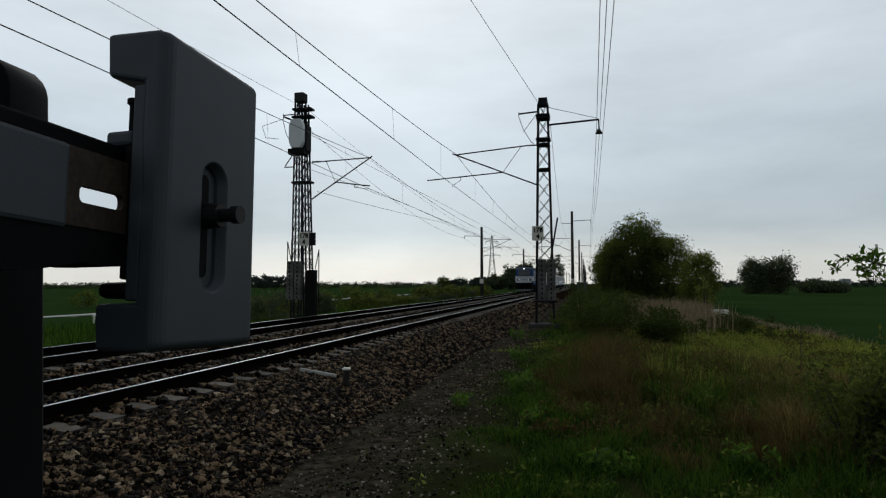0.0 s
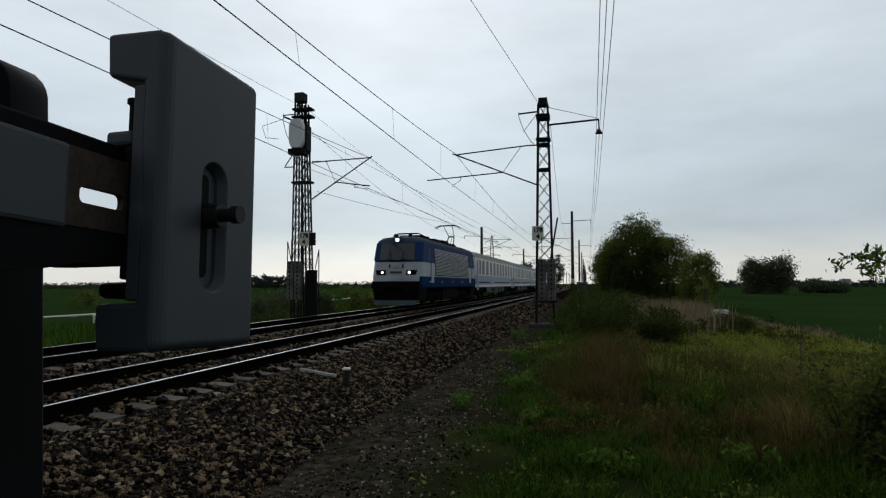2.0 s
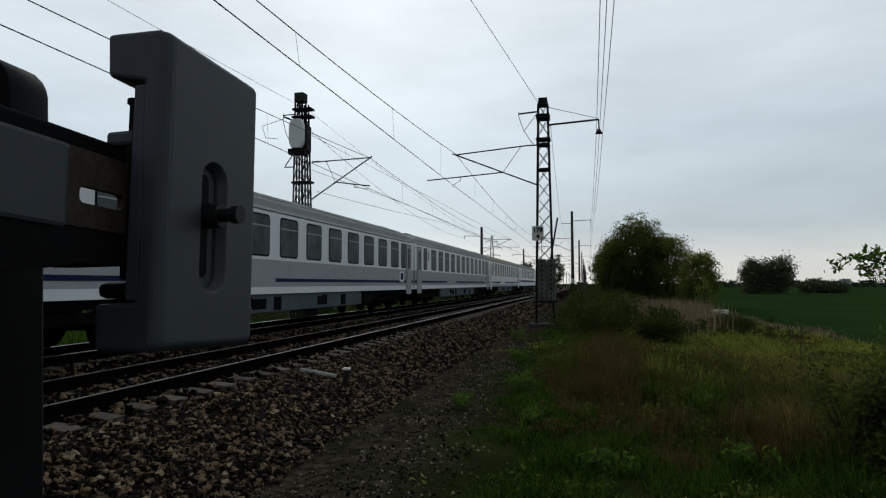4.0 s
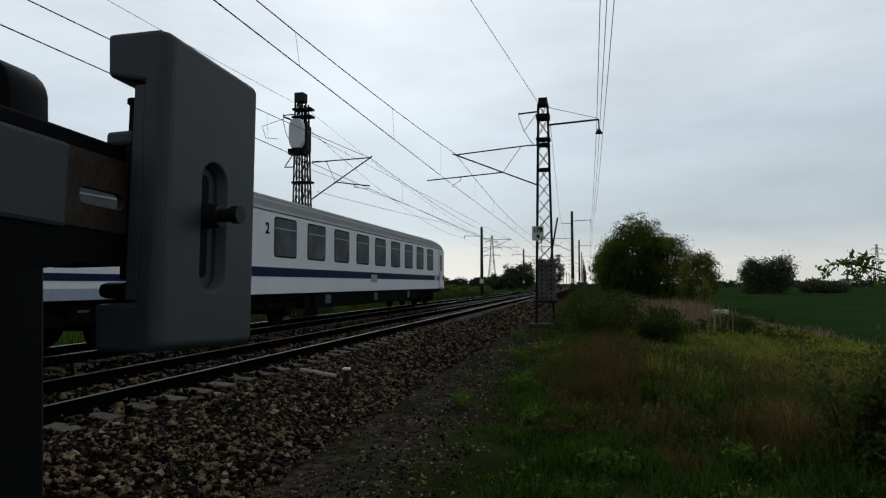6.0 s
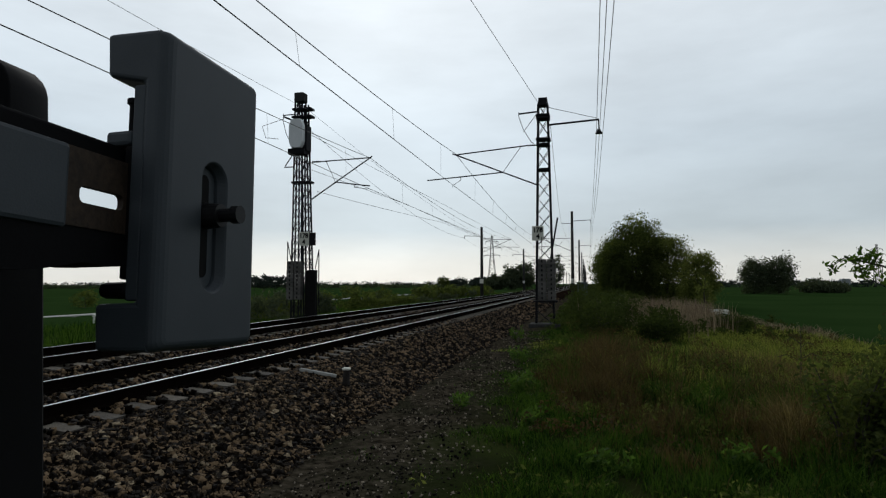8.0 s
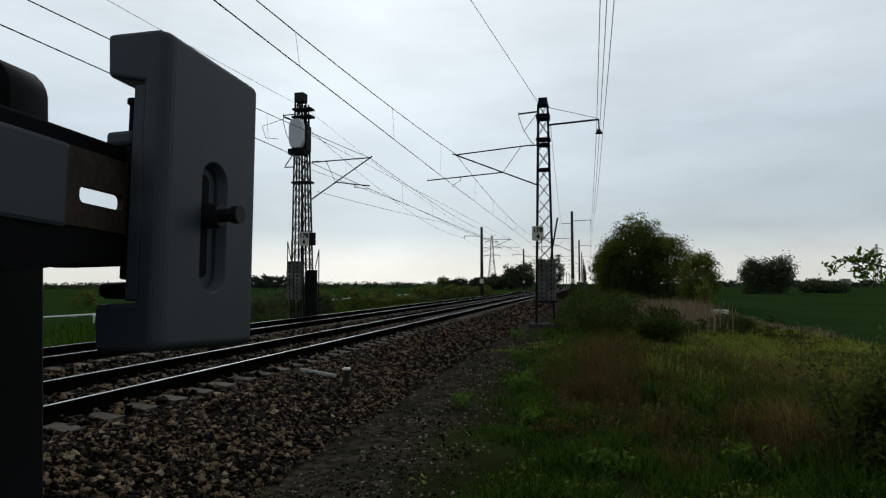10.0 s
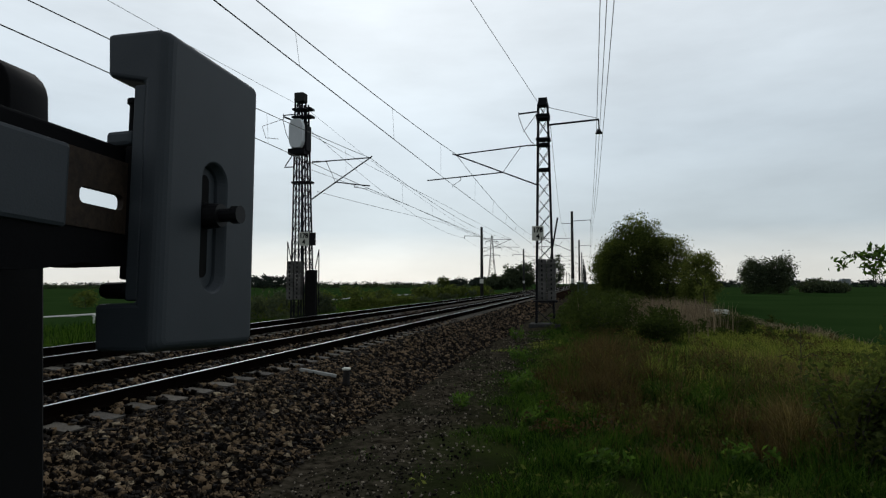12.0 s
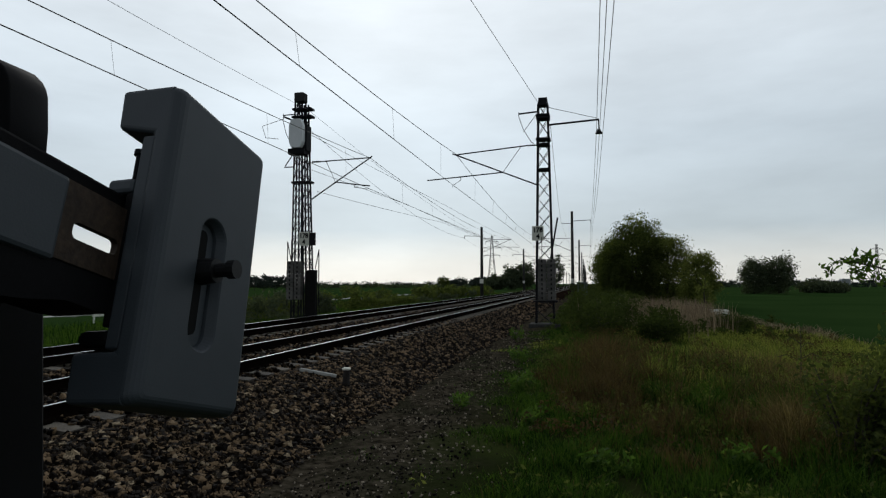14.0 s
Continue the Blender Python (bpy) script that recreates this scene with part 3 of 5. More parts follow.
# mottled grey stands in for the sky's reflection; gloss is nearly off
M_GLASS = material("window_reflection_grey", (0.050, 0.058, 0.064), (0.150, 0.165, 0.175), 0.9, 0.3, 0.0, spec=0.02, fine=2.2)
M_SCREEN = material("windscreen_glass", (0.02, 0.026, 0.03), (0.03, 0.038, 0.042), 0.8, 0.12, 0.0, spec=0.6)
M_CABBLUE = material("cab_blue", (0.011, 0.040, 0.120), (0.016, 0.052, 0.150), 1.0, 0.6, spec=0.06)
M_RUBBER = material("window_rubber", (0.008, 0.008, 0.009), (0.014, 0.014, 0.014), 5, 0.8, spec=0.05)
M_WHITE = material("coach_white", (0.76, 0.80, 0.83), (0.84, 0.87, 0.89), 0.8, 0.5, 0, 0, stretch=(1, 1, 0.2), spec=0.12)
M_GREYBLUE = material("coach_grey_blue", (0.32, 0.38, 0.47), (0.39, 0.45, 0.54), 0.8, 0.55, spec=0.2, stretch=(1, 1, 0.2))
M_NAVY = material("coach_navy_stripe", (0.007, 0.012, 0.050), (0.012, 0.019, 0.068), 1, 0.6, spec=0.08)
M_YELLOW = material("first_class_yellow", (0.50, 0.43, 0.10), (0.58, 0.50, 0.14), 2, 0.5)
M_GREEN = material("cantrail_green", (0.05, 0.12, 0.05), (0.07, 0.16, 0.07), 2, 0.5)
M_ROOFGREY = material("coach_roof_silver", (0.30, 0.31, 0.31), (0.39, 0.40, 0.40), 0.9, 0.85, 0, 0.05, stretch=(1, 0.4, 1), spec=0.08)
M_ROOFTAN = material("coach_roof_tan", (0.36, 0.335, 0.265), (0.43, 0.40, 0.325), 0.9, 0.85, 0, 0.05, stretch=(1, 0.4, 1), spec=0.08)
M_SKIRT = material("coach_skirt_grey", (0.07, 0.09, 0.10), (0.12, 0.145, 0.155), 1, 0.7, spec=0.08)
M_LAMP = glow("headlamp_glow", (1.0, 0.95, 0.85), 2.0)
M_RED = material("faded_red", (0.24, 0.12, 0.12), (0.28, 0.15, 0.14), 3, 0.5)


def plan_outline(w, y0, y1, r, n=5, bulge=0.0):
    pts = rounded(-w, y0, w, y1, r, n)
    return [(u, v - (bulge * (1 - (u / w) ** 2) if v < (y0 + y1) / 2 else -bulge * (1 - (u / w) ** 2))) for u, v in pts]


def stack(levels, n=5):
    """A hull of horizontal outlines set one above the other: z, half width, front and back, corner radius, bulge of the ends."""
    bm = bmesh.new()
    rings = []
    for z, w, y0, y1, r, b in levels:
        rings.append([bm.verts.new((u, v, z)) for u, v in plan_outline(w, y0, y1, r, n, b)])
    k = len(rings[0])
    for a, b in zip(rings, rings[1:]):
        for i in range(k):
            bm.faces.new((a[i], a[(i + 1) % k], b[(i + 1) % k], b[i]))
    bm.faces.new(rings[0][::-1]), bm.faces.new(rings[-1])
    return bm


def wheelset(parent, y, r=0.5):
    w = part("wheelset", bmesh.new(), M_UNDER, parent)
    bm = bmesh.new()
    for s in (-1, 1):
        tube(bm, (s * 0.68, y, r), (s * 0.82, y, r), r, seg=24)
        tube(bm, (s * 0.82, y, r), (s * 0.86, y, r), r * 0.5, seg=16)
    tube(bm, (-0.7, y, r), (0.7, y, r), 0.09, seg=10)
    bm.to_mesh(w.data)
    bm.free()


def bogie(parent, y, base, r=0.5):
    bm = bmesh.new()
    for s in (-1, 1):
        box(bm, s * 1.05 - 0.09, y - base / 2 - 0.65, 0.55, s * 1.05 + 0.09, y + base / 2 + 0.65, 0.80, bevel=0.03, seg=1)
        for d in (-base / 2, base / 2):
            box(bm, s * 1.08 - 0.12, y + d - 0.2, 0.32, s * 1.08 + 0.12, y + d + 0.2, 0.68, bevel=0.03, seg=1)
            for q in (-0.33, 0.33):
                tube(bm, (s * 1.08, y + d + q, 0.58), (s * 1.08, y + d + q, 0.98), 0.09, seg=8)
        tube(bm, (s * 1.0, y, 0.62), (s * 1.0, y, 1.05), 0.22, seg=12)
    box(bm, -0.95, y - 0.3, 0.5, 0.95, y + 0.3, 0.8)
    b = part("bogie", bm, M_UNDER, parent)
    for d in (-base / 2, base / 2):
        wheelset(b, y + d, r)


def locomotive():
    t = thing("locomotive", None, label="silver and blue electric locomotive with ribbed sides, raised pantograph", category="locomotive")
    L, B = 8.66, 0.20
    part("lower_body", stack([(1.14, 1.46, -L + 0.2, L - 0.2, 0.32, B), (1.3, 1.5, -L, L, 0.32, B), (1.78, 1.5, -L + 0.02, L - 0.02, 0.32, B)]), M_BLUE, t, "deep blue lower band")
    part("body", stack([(1.782, 1.5, -L + 0.02, L - 0.02, 0.32, B), (2.60, 1.459, -L + 0.175, L - 0.175, 0.34, B)]), M_SILVER, t, "silver-grey body")
    part("upper_body", stack([(2.602, 1.459, -L + 0.175, L - 0.175, 0.34, B), (2.68, 1.455, -L + 0.19, L - 0.19, 0.34, B), (3.74, 1.42, -L + 0.50, L - 0.50, 0.40, B)]), M_CABBLUE, t, "bright blue upper cab band")
    roof = part("roof", stack([(3.742, 1.42, -L + 0.50, L - 0.50, 0.40, B), (3.88, 1.38, -L + 0.60, L - 0.60, 0.45, B), (4.04, 1.22, -L + 0.82, L - 0.82, 0.55, B), (4.15, 0.85, -L + 1.4, L - 1.4, 0.6, 0.2), (4.19, 0.6, -L + 1.8, L - 1.8, 0.5, 0.2)]), M_ROOFBLUE, t, "slate-blue rounded roof")
    for e in (-1, 1):
        # driver's cab end
        f = lambda z: e * (-L + 0.02 + (z - 1.782) * 0.19 if z < 2.68 else -L + 0.19 + (z - 2.68) * 0.292)
        def face(name, outline, mat, proud, parent=t, label="", thick=0.05):
            """A plate on the raked front, outline in x and z, following its slope and its curve."""
            bm = bmesh.new()
            lo, hi = [], []
            for x, z in outline:
                w_ = 1.5 if z < 1.78 else 1.5 - 0.05 * (z - 1.78) if z < 2.68 else 1.455 - 0.033 * (z - 2.68)
                base = f(z) - e * B * (1 - (x / w_) ** 2)
                lo.append(bm.verts.new((x, base + e * thick, z)))
                hi.append(bm.verts.new((x, base - e * proud, z)))
            bm.faces.new(lo), bm.faces.new(hi[::-1])
            for i in range(len(lo)):
                bm.faces.new((lo[i], lo[(i + 1) % len(lo)], hi[(i + 1) % len(lo)], hi[i]))
            return part(name, bm, mat, parent, label)
        xs = [-1.05 + 0.21 * k for k in range(11)]
        ws = face("windscreen", [(x, 2.72) for x in xs] + [(x * 0.95, 3.70) for x in xs[::-1]], M_SCREEN, 0.025, label="wide dark windscreen")
        for s in (-1, 1):
            face("window_surround", [(s * 1.07, 2.70), (s * 1.25, 2.70), (s * 1.40, 2.70), (s * 1.33, 3.71), (s * 1.2, 3.71), (s * 1.02, 3.71)], M_CABBLUE, 0.022, label="blue corner panel beside the windscreen")
            bm = bmesh.new()
            wb = bmesh.new()
            tube(wb, (s * 0.12, f(2.62) - e * (B + 0.06), 2.62), (s * 0.55, f(2.78) - e * (B - 0.02), 2.78), 0.022)
            tube(wb, (s * 0.3, f(2.68) - e * (B + 0.06), 2.68), (s * 0.42, f(3.2) - e * (B + 0.03), 3.2), 0.014)
            part("wiper", wb, M_UNDER, ws)
            lp = face("headlamp_housing", [(s * 0.62, 1.86), (s * 0.9, 1.86), (s * 1.16, 1.86), (s * 1.24, 2.14), (s * 0.9, 2.14), (s * 0.62, 2.14)], M_UNDER, 0.02, label="dark headlamp housing")
            if e == 1:
                face("lamp", rounded(s * 0.80 - 0.07, 1.93, s * 0.80 + 0.07, 2.07, 0.065), M_LAMP, 0.045, lp, "lit headlamp")
            face("panel_mark", [(s * 0.36, 2.26), (s * 0.42, 2.26), (s * 0.42, 2.46), (s * 0.36, 2.46)], M_UNDER, 0.02)
            tube(bm, (s * 0.875, e * (-L + 0.1), 1.0), (s * 0.875, e * (-L - 0.36), 1.0), 0.11, seg=12)
            tube(bm, (s * 0.875, e * (-L - 0.36), 1.0), (s * 0.875, e * (-L - 0.42), 1.0), 0.25, seg=16)
            part("buffer", bm, M_UNDER, t)
            # cab side window and door
            part("cab_side_window", prism(bmesh.new(), [(e * y, z) for y, z in ((-6.95, 2.80), (-6.62, 2.80), (-6.62, 3.44), (-6.82, 3.44))], "x", s * 1.30, s * 1.452), M_GLASS, t, "dark slanted side window")
            part("cab_door", prism(bmesh.new(), [(s * 1.40, 1.42), (s * 1.503, 1.42), (s * 1.503, 1.80), (s * 1.463, 2.58), (s * 1.40, 2.58)], "y", e * -6.45, e * -5.75), M_SILVER, t)
            part("grab_rail", tube(bmesh.new(), (s * 1.53, e * -6.62, 1.5), (s * 1.53, e * -6.62, 2.6), 0.02), M_UNDER, t)
        face("crest", [(-0.14, 2.29), (0.14, 2.29), (0.14, 2.43), (-0.14, 2.43)], M_GREYPANEL, 0.02)
        for k in range(6):
            face("number_bar", [(-0.34 + 0.12 * k, 1.96), (-0.27 + 0.12 * k, 1.96), (-0.27 + 0.12 * k, 2.07), (-0.34 + 0.12 * k, 2.07)], M_UNDER, 0.02)
        top = part("top_lamp_box", a_box(-0.24, min(e * (-L + 0.20), e * (-L + 0.9)), 3.74, 0.24, max(e * (-L + 0.20), e * (-L + 0.9)), 4.04, bevel=0.05), M_ROOFBLUE, t)
        if e == 1:
            part("lamp", a_box(-0.10, -L + 0.18, 3.79, 0.10, -L + 0.21, 3.97), M_LAMP, top, "lit top lamp")
        for s in (-1, 1):
            part("horn", tube(bmesh.new(), (s * 0.45, e * (-L + 1.7), 4.22), (s * 0.45, e * (-L + 1.25), 4.22), 0.06, 0.11, seg=10), M_UNDER, roof)
        part("front_skirt", stack([(0.42, 1.30, min(e * (-L - 0.2), e * -6.9), max(e * (-L - 0.2), e * -6.9), 0.25, 0), (1.118, 1.42, min(e * (-L - 0.25), e * -6.9), max(e * (-L - 0.25), e * -6.9), 0.25, 0)], 3), M_UNDER, t)
        face("nose_panel", [(x, 1.50) for x in (-1.36, -1.0, -0.5, 0, 0.5, 1.0, 1.36)] + [(x, 1.82) for x in (1.36, 1.0, 0.5, 0, -0.5, -1.0, -1.36)], M_SILVER, 0.05, label="silver nose panel")
        face("buffer_beam", [(x, 1.12) for x in (-1.42, -1.0, -0.5, 0, 0.5, 1.0, 1.42)] + [(x, 1.495) for x in (1.42, 1.0, 0.5, 0, -0.5, -1.0, -1.42)], M_UNDER, 0.12, label="black front beam")
        part("snow_plough", prism(bmesh.new(), [(-1.2, 0.16), (1.2, 0.16), (1.25, 0.42), (-1.25, 0.42)], "y", e * (-L - 0.28), e * (-L - 0.2)), M_SKIRT, t, "dull steel plough plate")
    # ribbed sides
    for s in (-1, 1):
        # near-black backing paints the shade in the gaps between the ribs
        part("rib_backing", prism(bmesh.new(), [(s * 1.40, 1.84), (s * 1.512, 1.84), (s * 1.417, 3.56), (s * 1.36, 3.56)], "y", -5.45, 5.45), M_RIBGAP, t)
        for k in range(18):
            z = 1.90 + 0.092 * k
            x = 1.518 - (z - 1.84) * 0.0565
            for a, b in ((-5.4, -0.52), (1.5, 5.4)) if 2.02 < z < 3.24 else ((-5.4, 5.4),):
                part("rib", prism(bmesh.new(), [(s * (x - 0.02), z), (s * (x + 0.026), z + 0.002), (s * (x + 0.022), z + 0.048), (s * (x - 0.02), z + 0.05)], "y", a, b), M_RIB, t)
        pn = part("plain_panel", prism(bmesh.new(), [(s * 1.45, 2.04), (s * 1.534, 2.04), (s * 1.466, 3.25), (s * 1.40, 3.25)], "y", -0.5, 1.48), M_PANELGREY, t, "plain grey panel among the ribs")
        em = bmesh.new()
        for z0, z1, y0, y1 in ((2.78, 2.88, 0.2, 0.8), (2.6, 2.78, 0.62, 0.8), (2.52, 2.62, 0.2, 0.8), (2.3, 2.52, 0.2, 0.4)):
            xx = 1.534 - (z0 - 2.04) * 0.056 + 0.004
            box(em, s * xx - 0.004, y0, z0, s * xx + 0.004, y1, z1)
        part("emblem", em, M_RED, pn, "faded red emblem")
        for k in range(9):
            y = -6.9 + 1.6 * k
            part("side_mark", a_box(s * 1.503 - 0.006, y, 1.44, s * 1.503 + 0.006, y + (0.5 if k in (0, 6) else 0.16), 1.52), M_GREYPANEL if k % 2 == 0 else M_UNDER, t)
    # roof gear
    for s in (-1, 1):
        for k in range(12):
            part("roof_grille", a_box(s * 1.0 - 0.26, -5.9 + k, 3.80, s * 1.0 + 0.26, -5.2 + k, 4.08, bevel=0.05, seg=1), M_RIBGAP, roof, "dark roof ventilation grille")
    for y, w, h in ((-4.6, 0.7, 4.38), (-2.0, 0.85, 4.34), (0.6, 0.8, 4.42), (3.1, 0.8, 4.32)):
        part("roof_box", a_box(-w, y - 0.9, 4.1, w, y + 0.9, h, bevel=0.06), M_UNDER, roof)
    # lowered pantograph over the leading end, raised one over the trailing end
    fold = bmesh.new()
    for s in (-0.5, 0.5):
        tube(fold, (s, -6.3, 4.28), (s * 0.4, -3.9, 4.4), 0.03)
        tube(fold, (s, -6.3, 4.28), (s, -6.1, 3.95), 0.05)
    for y in (-6.3, -5.9):
        chain(fold, [(-0.95, y, 4.25), (-0.6, y, 4.42), (0.6, y, 4.42), (0.95, y, 4.25)], 0.03)
    part("folded_pantograph", fold, M_UNDER, t)
    up = bmesh.new()
    for s in (-0.35, 0.35):
        tube(up, (s, 5.0, 4.15), (s * 0.6, 6.05, 5.12), 0.045)
        tube(up, (s * 0.6, 6.05, 5.12), (s * 1.0, 4.75, 5.84), 0.026)
        tube(up, (s, 5.0, 4.15), (s, 5.0, 3.95), 0.07)
    tube(up, (0, 5.3, 4.12), (0, 6.1, 5.04), 0.02)
    tube(up, (-0.22, 6.05, 5.12), (0.22, 6.05, 5.12), 0.06)
    pg = part("raised_pantograph", up, M_UNDER, t, "raised single-arm pantograph")
    for y in (4.5, 4.95):
        part("collector_head", chain(bmesh.new(), [(-0.97, y, 5.66), (-0.8, y, 5.83), (-0.55, y, 5.89), (0.55, y, 5.89), (0.8, y, 5.83), (0.97, y, 5.66)], 0.032), M_UNDER, pg)
    bogie(t, -4.35, 2.5, 0.6), bogie(t, 4.35, 2.5, 0.6)
    part("underfloor_gear", a_box(-1.25, -2.4, 0.35, 1.25, 2.4, 1.12, bevel=0.05), M_UNDER, t)
    return t


def coach(label, windows, style):
    """style: colours of roof, window band, lower band, stripe, cantrail line and sill, and the stripe's heights."""
    roof, band, low, stripe, line, sill, s0, s1, first = style
    t = thing("passenger_coach", None, label=label, category="railway coach", group="coaches of the train")
    L = 13.05
    sec = [(-1.40, 1.06), (-1.405, 1.28), (-1.405, 3.46), (-1.37, 3.58), (-1.30, 3.68)]
    def band_part(name, z0, z1, mat, lab="", proud=0.0):
        def x_at(z):
            for (xa, za), (xb, zb) in zip(sec, sec[1:]):
                if za <= z <= zb:
                    return -(xa + (xb - xa) * (z - za) / (zb - za)) + proud
            return 1.41 + proud
        zs = [z0] + [z for _, z in sec if z0 < z < z1] + [z1]
        return part(name, prism(bmesh.new(), [(x_at(z), z) for z in zs] + [(-x_at(z), z) for z in zs[::-1]], "y", -L - proud, L + proud), mat, t, lab)
    band_part("sill_band", 1.06, 1.27, sill)
    band_part("lower_side", 1.272, 2.08, low)
    band_part("window_side", 2.082, 3.58, band)
    ld = band_part("cantrail_line", 3.582, 3.667, line)
    if stripe:
        for s in (-1, 1):
            for a, b in (((-L, -5.1), (-2.2, L)) if first else ((-L, L),)):
                part("stripe", a_box(s * 1.409 - 0.006, a, s0, s * 1.409 + 0.006, b, s1), stripe, t, "dark blue stripe")
    rf = bmesh.new()
    arc = [(1.30 * math.cos(radians(a)) if 0 < a < 180 else (1.30 if a == 0 else -1.30), 3.669 + 0.55 * math.sin(radians(a)) ** 0.65) for a in range(0, 181, 12)]
    arc = [(u, v.real if isinstance(v, complex) else v) for u, v in arc]
    rings = []
    for y, k in ((-L, 0.0), (-L + 0.25, 0.55), (-L + 0.8, 0.9), (-L + 1.4, 1.0), (L - 1.4, 1.0), (L - 0.8, 0.9), (L - 0.25, 0.55), (L, 0.0)):
        rings.append([rf.verts.new((u, y, 3.669 + (v - 3.669) * (0.35 + 0.65 * k))) for u, v in arc])
    for a, b in zip(rings, rings[1:]):
        for i in range(len(arc) - 1):
            rf.faces.new((a[i], a[i + 1], b[i + 1], b[i]))
        rf.faces.new((a[0], b[0], b[-1], a[-1]))
    rf.faces.new(rings[0][::-1]), rf.faces.new(rings[-1])
    rp = part("roof", rf, roof, t, smooth=False)
    for s in (-1, 1):
        for a in (24, 36, 50):
            c = (s * 1.30 * math.cos(radians(a)), 3.669 + 0.55 * math.sin(radians(a)) ** 0.65)
            part("roof_rib", tube(bmesh.new(), (c[0], -L + 1.3, c[1]), (c[0], L - 1.3, c[1]), 0.022, seg=6), roof, rp)
        for wy, ww in windows:
            y = wy - 13.2
            w = part("window", prism(bmesh.new(), rounded(y - ww / 2, 2.17, y + ww / 2, 3.42, 0.13), "x", s * 1.34, s * 1.412), M_RUBBER, t)
            pts = rounded(y - ww / 2 + 0.05, 2.22, y + ww / 2 - 0.05, 3.37, 0.10)
            part("pane", prism(bmesh.new(), pts, "x", s * 1.36, s * 1.418), M_GLASS, w, "dark window pane, its grey reflection put into the colour")
            if ww > 1.0:
                part("window_bar", a_box(s * 1.418 - 0.012, y - ww / 2 + 0.05, 3.05, s * 1.418 + 0.012, y + ww / 2 - 0.05, 3.085), M_GREYPANEL, w)
        for e in (-1, 1):
            yc, foot = e * 12.15, 0.80 if first else 1.09
            part("door_frame", prism(bmesh.new(), rounded(yc - 0.5, foot, yc + 0.5, 3.42, 0.05), "x", s * 1.30, s * 1.416), M_RUBBER, t)
            d = part("door", prism(bmesh.new(), rounded(yc - 0.46, foot + 0.03, yc + 0.46, 3.39, 0.04), "x", s * 1.32, s * 1.424), low if first or stripe is None else band, t)
            part("door_window", prism(bmesh.new(), rounded(yc - 0.24, 2.15, yc + 0.24, 3.22, 0.1), "x", s * 1.34, s * 1.43), M_GLASS, d)
            part("handle", a_box(s * 1.44 - 0.02, yc - 0.38, 1.5, s * 1.44 + 0.02, yc - 0.34, 2.1), M_GREYPANEL, d)
        for y, wd in ((-8.3, 0.9), (-7.1, 0.5), (4.0, 1.6)) if first else ():
            for k in range(int(wd / 0.12)):
                part("lettering_bar", a_box(s * 1.407 - 0.006, y + 0.13 * k, 1.34, s * 1.407 + 0.006, y + 0.13 * k + 0.08, 1.42), M_GREYPANEL if low is not M_WHITE else M_SKIRT, t)
        # framed notice at the end of the side, low hatch amidships, rain gutter over the windows
        fr = part("notice_frame", a_box(s * 1.410 - 0.008, 10.55, 1.46, s * 1.410 + 0.008, 11.25, 1.98), M_WHITE, t)
        part("notice_plate", a_box(s * 1.420 - 0.006, 10.68, 1.56, s * 1.420 + 0.006, 11.12, 1.90), M_GREYBLUE if not first else M_NAVY, fr)
        part("side_hatch", a_box(s * 1.410 - 0.006, -1.0, 1.42, s * 1.410 + 0.006, -0.2, 1.76), M_GREYPANEL, t) if not first else None
        part("gutter", a_box(s * 1.395 - 0.02, -L + 0.3, 3.545, s * 1.395 + 0.02, L - 0.3, 3.565), M_SKIRT, t)
        for k in range(9):
            part("axle_gear_box", a_box(s * 1.22 - 0.12, -7.4 + 1.75 * k, 0.55 + 0.08 * (k % 3), s * 1.22 + 0.12, -6.9 + 1.75 * k, 0.98, bevel=0.03, seg=1), M_SKIRT if k % 3 == 1 else M_UNDER, t)
    for y, a, b, m in ((0, -6.6, 5.4, M_SKIRT if first else M_UNDER), (0, 5.6, 6.8, M_UNDER)):
        part("underfloor_box", a_box(-1.32, a, 0.50, 1.32, b, 1.06, bevel=0.04), m, t)
    for k in range(5):
        for s in (-1, 1):
            part("hatch", a_box(s * 1.325 - 0.01, -5.6 + 2.2 * k, 0.62, s * 1.325 + 0.01, -4.8 + 2.2 * k, 0.92), M_UNDER if k % 2 or not first else M_SKIRT, t)
    part("frame_beam", a_box(-1.2, -L + 0.1, 0.86, 1.2, L - 0.1, 1.07), M_UNDER, t)
    for e in (-1, 1):
        g = bmesh.new()
        for k in range(3):
            y = e * (13.05 + 0.05 * k)
            box(g, -0.75, min(y, y + e * 0.05), 1.1, 0.75, max(y, y + e * 0.05), 3.3, bevel=0.02, seg=1)
        box(g, -0.7, min(e * 13.0, e * 13.2), 1.15, 0.7, max(e * 13.0, e * 13.2), 3.25)
        part("gangway_bellows", g, M_UNDER, t)
        for s in (-1, 1):
            part("buffer", tube(bmesh.new(), (s * 0.875, e * 12.9, 1.0), (s * 0.875, e * 13.2, 1.0), 0.2, seg=12), M_UNDER, t)
        bogie(t, e * 9.5, 2.5, 0.46)
        vent = part("roof_vent", a_box(-0.45, e * 10.9 - 0.5, 4.15, 0.45, e * 10.9 + 0.5, 4.29, bevel=0.04), M_UNDER if first else roof, rp)
    if not first:
        for s in (-1, 1):
            letters("class_figure", "2", 0.45, pose(s * 1.412, -10.05, 3.0, 90, 0, 90 * s), t)
    if first:
        for s in (-1, 1):
            letters("class_figure", first, 0.62, pose(s * 1.412, -10.11, 2.95, 90, 0, 90 * s), t)
    return t


